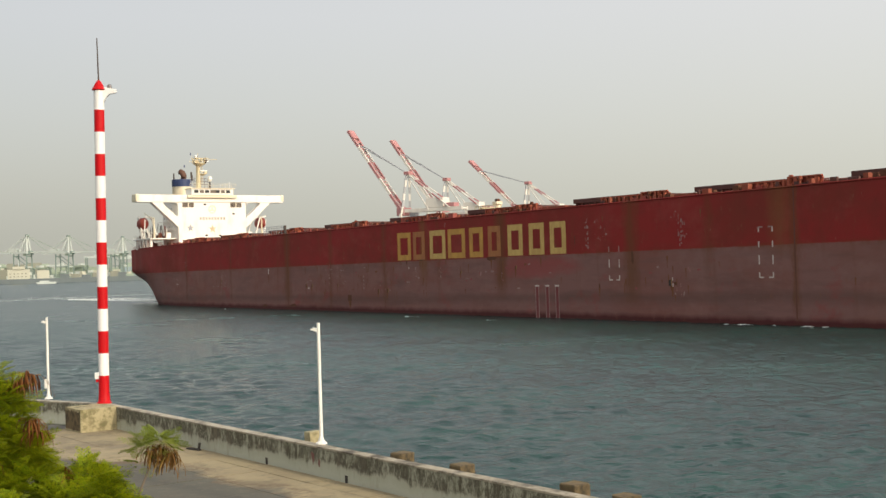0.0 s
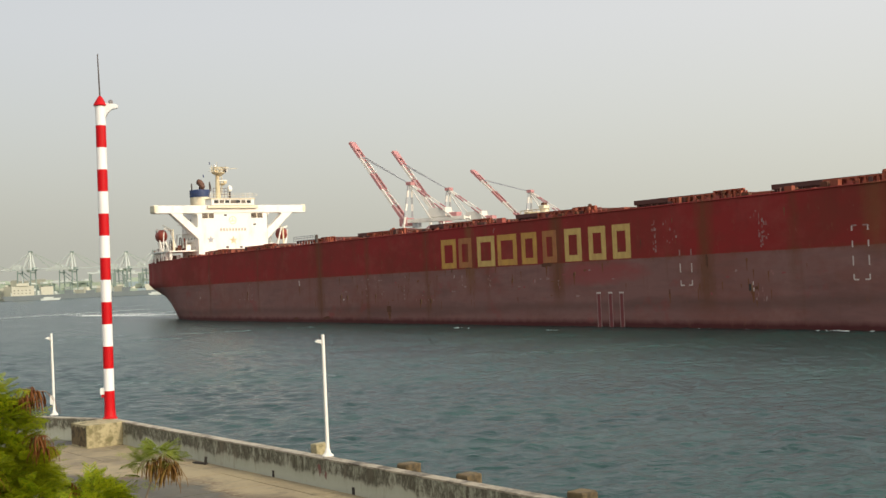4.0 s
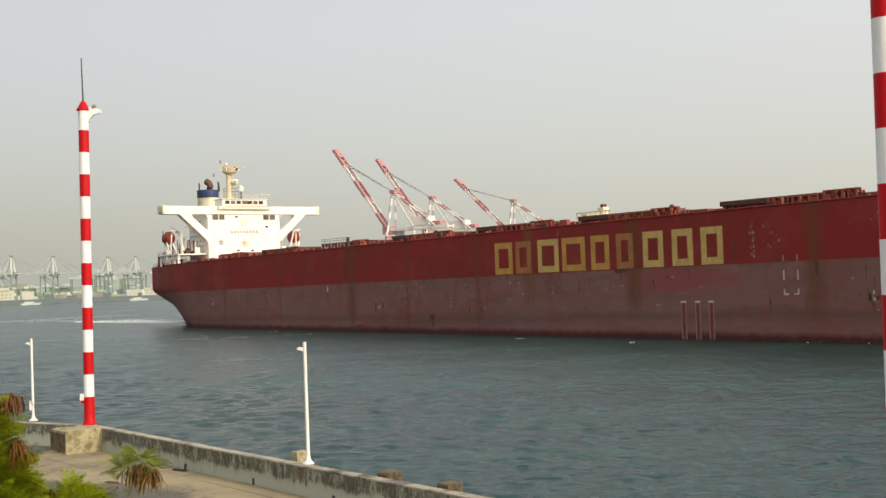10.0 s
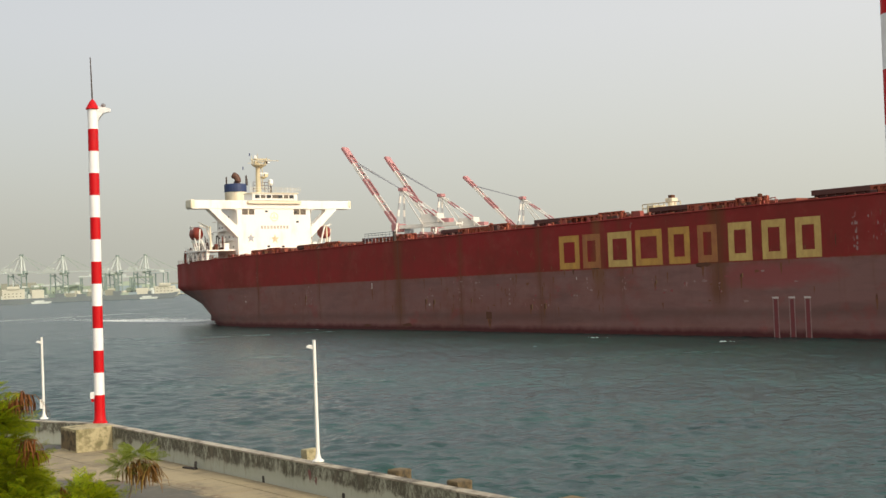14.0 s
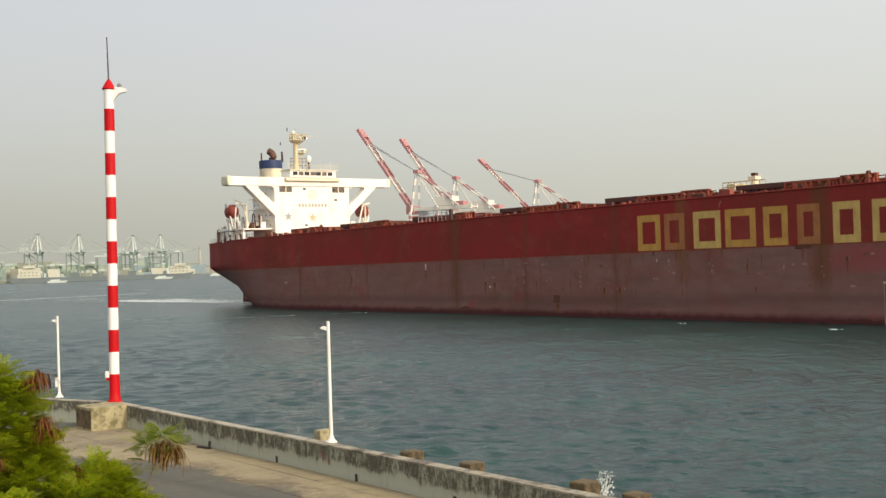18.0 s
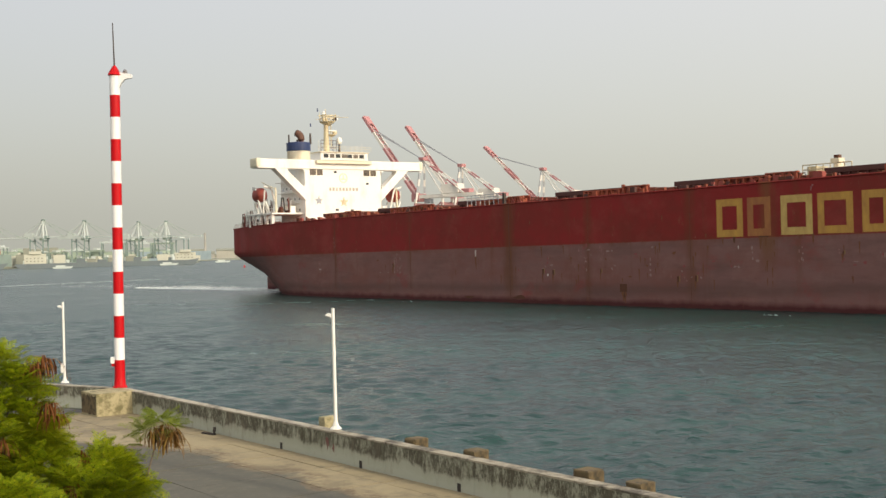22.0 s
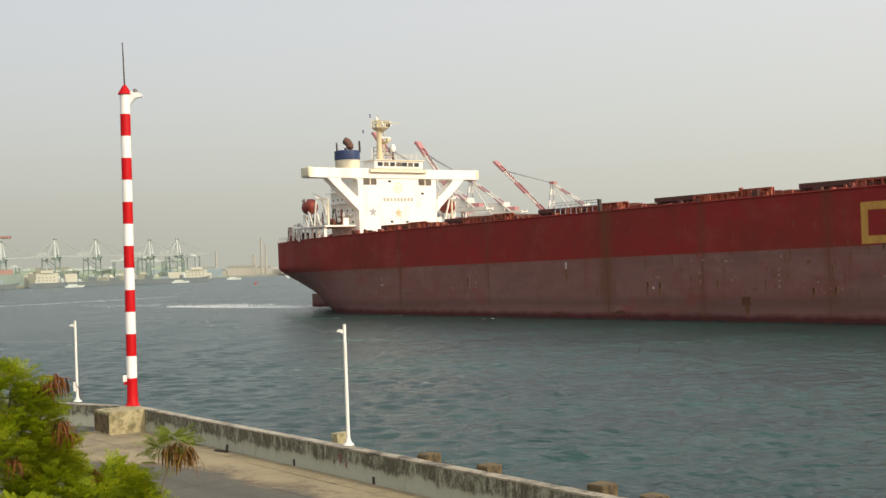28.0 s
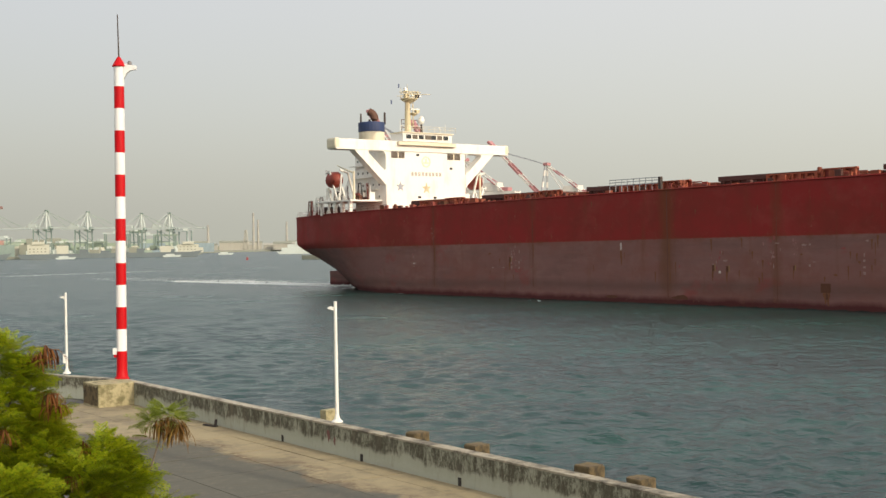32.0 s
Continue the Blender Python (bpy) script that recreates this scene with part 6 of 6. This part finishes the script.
    part("float", turned(B(), [(0.9, -0.4), (1.0, 0.4), (0.35, 0.8), (0.25, 1.9)], 12), M["red_band"], t)
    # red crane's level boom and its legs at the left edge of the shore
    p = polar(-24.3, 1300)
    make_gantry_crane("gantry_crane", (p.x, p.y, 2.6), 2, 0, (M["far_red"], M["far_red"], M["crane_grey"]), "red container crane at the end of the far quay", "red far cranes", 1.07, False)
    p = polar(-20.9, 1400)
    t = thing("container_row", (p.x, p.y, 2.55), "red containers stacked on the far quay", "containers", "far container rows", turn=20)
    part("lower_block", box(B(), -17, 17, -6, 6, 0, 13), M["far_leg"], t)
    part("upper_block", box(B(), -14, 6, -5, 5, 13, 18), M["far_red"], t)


make_far_things()


# ---- shrub in front ----
def frond_points(rng, length, thin=1.0):
    """Leaflets of one feathery frond in its own space: a list of quads along x, drooping."""
    quads = []
    pairs = 6
    for i in range(pairs):
        f = 0.25 + 0.75 * i / (pairs - 1)
        bx_, bz = length * f, -0.35 * length * f * f
        for side in (1, -1):
            l2 = length * 0.42 * (1 - 0.35 * abs(f - 0.6)) * rng.uniform(0.85, 1.1)
            n = 7
            ang = radians(rng.uniform(48, 66)) * side
            for j in range(n):
                g = (j + 0.6) / n
                px, py = bx_ + math.cos(ang) * l2 * g, math.sin(ang) * l2 * g
                pz = bz - 0.3 * l2 * g * g
                for s2 in (1, -1):
                    a2 = ang + radians(62) * s2
                    ll, ww = 0.026 * (1.0 - 0.3 * g) * (0.6 + 0.4 * thin), 0.0062 * thin
                    dx, dy = math.cos(a2), math.sin(a2)
                    ox, oy = -dy * ww, dx * ww
                    dz = rng.uniform(-0.006, 0.002)
                    quads.append([(px, py, pz), (px + dx * ll * 0.5 + ox, py + dy * ll * 0.5 + oy, pz + dz * 0.5), (px + dx * ll, py + dy * ll, pz + dz), (px + dx * ll * 0.5 - ox, py + dy * ll * 0.5 - oy, pz + dz * 0.5)])
    return np.array(quads)


def leaf_mesh(name, rng, clumps, kinds, mat, parent, size=(0.16, 0.26), label=""):
    """Many fronds set round the clump centres, joined into one crown."""
    verts = []
    for (cx, cy, cz), (rx, ry, rz), count in clumps:
        for _ in range(count):
            d = Vector((rng.gauss(0, 1), rng.gauss(0, 1), rng.gauss(0, 1))).normalized()
            r = rng.random() ** 0.45
            base = Vector((cx + d.x * rx * r, cy + d.y * ry * r, cz + d.z * rz * r))
            out = Vector((d.x, d.y, d.z * 0.5 + 0.45)).normalized()
            q = out.to_track_quat("X", "Z").to_matrix() @ Matrix.Rotation(rng.uniform(-0.7, 0.7), 3, "X")
            fr = kinds[rng.randrange(len(kinds))] * (rng.uniform(*size) / 0.2)
            verts.append(fr.reshape(-1, 3) @ np.array(q.transposed()) + np.array(base))
    v = np.concatenate(verts)
    n = len(v) // 4
    me = bpy.data.meshes.new(name)
    me.from_pydata(v.tolist(), [], np.arange(n * 4).reshape(n, 4).tolist())
    me.materials.append(mat)
    ob = new(name, me)
    ob.parent = parent
    if label:
        tagged(ob, label)
    return ob


def hang_pods(rng, centre, count, length, spread, mat, parent, label):
    """Long flat pods that hang and splay from one point, each bent twice."""
    for _ in range(count):
        bm = B()
        a = rng.uniform(0, 2 * math.pi)
        out = Vector((math.cos(a), math.sin(a), 0))
        side = Vector((-out.y, out.x, rng.uniform(-0.6, 0.6))).normalized()
        l, sp = length * rng.uniform(0.6, 1.15), spread * rng.uniform(0.25, 1.0)
        w = rng.uniform(0.003, 0.006)
        p0 = Vector(centre) + Vector((rng.gauss(0, 0.012), rng.gauss(0, 0.012), rng.gauss(0, 0.012)))
        p1 = p0 + out * l * sp * 0.55 - Vector((0, 0, l * 0.02))
        p2 = p1 + out * l * sp * 0.35 - Vector((0, 0, l * 0.40))
        p3 = p2 + out * l * sp * 0.08 - Vector((0, 0, l * 0.36))
        thick = out * 0.0015
        rows = [[bm.verts.new(p + side * w * k * f + thick * h) for k, h in ((-1, 0), (0, 1), (1, 0), (0, -1))] for p, f in ((p0, 0.35), (p1, 0.9), (p2, 1.1), (p3, 0.3))]
        for r, q in zip(rows, rows[1:]):
            for k in range(4):
                bm.faces.new((r[k], r[(k + 1) % 4], q[(k + 1) % 4], q[k]))
        part("seed_pod", bm, mat, parent, label)


def make_shrub():
    rng = random.Random(5)
    kinds = [frond_points(rng, 0.2, 0.75) for _ in range(6)]
    slim = [frond_points(rng, 0.2, 0.62) for _ in range(4)]
    base = Vector((-3.3, 7.6, QUAY_Z - 0.1))
    t = thing("shrub", tuple(base), "feathery yellow-green leguminous shrub with brown withered tips", "shrub")

    def loc(turn, rise, dist):
        a, b = radians(turn), radians(rise)
        p = Vector((dist * math.sin(a), dist * math.cos(a), EYE.z + dist * math.tan(b)))
        return tuple(p - base)
    bm = B()
    rod(bm, (0, 0, -0.05), (0.1, 0.05, 2.6), 0.09, 0.07, 10)
    rod(bm, (0.1, 0.05, 2.55), (0.05, 0.1, 4.6), 0.07, 0.045, 8)
    smooth(part("trunk", bm, M["trunk"], t))
    tips = [(-20.9, -4.6), (-19.6, -6.0), (-21.5, -6.0), (-18.2, -8.6), (-16.4, -9.0), (-19.5, -8.5), (-21.5, -9.5), (-15.4, -10.4), (-18.9, -4.9), (-20.2, -5.2), (-17.0, -9.8)]
    for turn, rise in tips:
        e = Vector(loc(turn, rise, 7.9))
        s0 = Vector((0.07, 0.08, 4.0 + 0.5 * rng.random()))
        m = s0.lerp(e, 0.55) + Vector((rng.uniform(-0.1, 0.1), rng.uniform(-0.1, 0.1), 0.1))
        bm = rod(B(), s0, m, 0.028, 0.016, 6)
        rod(bm, m, e, 0.016, 0.005, 6)
        part("limb", bm, M["trunk"], t)
    clumps = [(loc(-20.9, -4.9, 8.0), (0.12, 0.2, 0.13), 176), (loc(-19.9, -5.6, 7.9), (0.10, 0.2, 0.09), 112), (loc(-20.6, -7.2, 7.9), (0.22, 0.3, 0.20), 416), (loc(-23.0, -8.5, 8.0), (0.35, 0.4, 0.45), 256),
              (loc(-19.2, -7.9, 7.8), (0.10, 0.2, 0.12), 176), (loc(-19.3, -9.6, 7.7), (0.22, 0.3, 0.16), 384), (loc(-16.6, -9.5, 7.7), (0.14, 0.2, 0.10), 208), (loc(-15.9, -10.6, 7.6), (0.17, 0.2, 0.10), 208),
              (loc(-18.0, -11.6, 7.6), (0.35, 0.3, 0.16), 416), (loc(-21.5, -11.5, 7.7), (0.4, 0.4, 0.25), 352), (loc(-15.0, -12.3, 7.6), (0.32, 0.3, 0.12), 208), (loc(-19, -14, 7.6), (0.7, 0.5, 0.25), 320)]
    clumps += [(loc(-20.5, -12.6, 7.2), (0.35, 0.25, 0.14), 300), (loc(-20.6, -10.9, 7.0), (0.22, 0.15, 0.12), 260), (loc(-12.6, -13.9, 7.3), (0.30, 0.2, 0.07), 110), (loc(-21.6, -7.9, 7.6), (0.16, 0.2, 0.12), 120), (loc(-17.6, -10.2, 7.4), (0.12, 0.15, 0.07), 90)]
    clumps = [(at, tuple(max(r - 0.03, 0.05) for r in size), int(n * 0.85)) for at, size, n in clumps]
    leaf_mesh("crown", rng, clumps, kinds, M["leaf"], t, (0.085, 0.145))
    for turn, rise, dist, count, length, mat in ((-18.95, -4.45, 7.9, 46, 0.17, "pod_dark"), (-19.35, -4.7, 7.9, 30, 0.14, "pod_dark"), (-18.75, -6.5, 7.6, 34, 0.13, "pod_dark"), (-18.6, -7.0, 7.6, 22, 0.12, "pod_dark"), (-20.9, -3.9, 8.0, 22, 0.10, "pod"),
                                                 (-17.3, -8.9, 7.5, 14, 0.08, "pod_dark"), (-20.9, -8.0, 7.5, 26, 0.13, "pod_dark"), (-17.9, -10.2, 7.4, 18, 0.11, "pod_dark"), (-16.6, -11.2, 7.4, 16, 0.11, "pod_dark")):
        hang_pods(rng, loc(turn, rise, dist), count, length, 0.9, M[mat], t, "dark red-brown seed pod")
    # the loose sprig that sways on its own, with seed pods
    root = Vector(loc(-15.3, -12.5, 7.6))
    top = Vector(loc(-13.8, -7.9, 7.8))
    sp = part("sprig", rod(B(), (0, 0, 0), top - root, 0.010, 0.004, 6), M["trunk"], t, "thin stem with green fronds and brown pods")
    sp.location = root
    c = top - root
    leaf_mesh("sprig_crown", rng, [((c.x + 0.02, c.y, c.z + 0.04), (0.06, 0.05, 0.03), 40), ((c.x - 0.10, c.y, c.z - 0.02), (0.04, 0.04, 0.03), 24), ((c.x + 0.09, c.y, c.z), (0.04, 0.04, 0.02), 16), ((c.x - 0.13, c.y, c.z - 0.12), (0.02, 0.03, 0.03), 10)], slim, M["sprig_leaf"], sp, (0.065, 0.11))
    for dx, dz, n in ((0.02, 0.0, 44), (0.085, -0.03, 38), (-0.035, -0.01, 34), (0.05, -0.05, 22)):
        hang_pods(rng, (c.x + dx, c.y, c.z + dz), n, 0.135, 0.95, M["pod"], sp, "long dry brown seed pod")
    return t, sp, root


shrub, sprig, sprig_root = make_shrub()


# ---- what moves ----
def motions():
    walk(ship, [(t, pose(x, y, 0, 0, 0, h)) for t, x, y, h in COURSE])
    walk(wake, [(t, pose(x, y, 0, 0, 0, h)) for t, x, y, h in COURSE])
    # the sprig sways in the wind: seconds and lean in degrees
    sway = ((0, 6), (1.5, 3), (3, 5), (4.5, 0), (6, -4), (7.5, -1), (9, 4), (11, 0), (13, -5), (15, -2), (17, 1), (18.5, 2), (20, 0.5), (22, -2), (24, 2), (25, -3), (26.3, -1), (27.5, -3), (28.5, 0), (29.2, -1.5), (30.5, 0), (32, 0.5))
    walk(sprig, [(t, pose(*sprig_root, 0, a, 0)) for t, a in sway])
    # spray leaps up beyond the parapet and falls back into the water
    walk(spray_tall, [(t, pose(4.06, 33.3, z, 0, 0, -53)) for t, z in ((0, -2.5), (17.2, -2.5), (17.5, 1.6), (17.8, 2.85), (18.0, 2.8), (18.4, -2.5), (32, -2.5))])
    walk(spray_low, [(t, pose(x, y, z, 0, 0, -53)) for t, x, y, z in ((0, 1.1, 36.9, -2.0), (23.6, 1.1, 36.9, -2.0), (24.2, 1.21, 36.8, 3.0), (24.6, 1.47, 36.3, 2.95), (25.0, 1.7, 36.0, 2.9), (25.3, 1.85, 35.8, 2.7), (26.0, 2.0, 35.7, -2.0), (32, 2.0, 35.7, -2.0))])
    # the wind ripples drift slowly across the harbour
    walk(water, [(0.0, pose(0, 0, 0)), (16.0, pose(9, -3, 0)), (32.0, pose(18, -6, 0))])


motions()
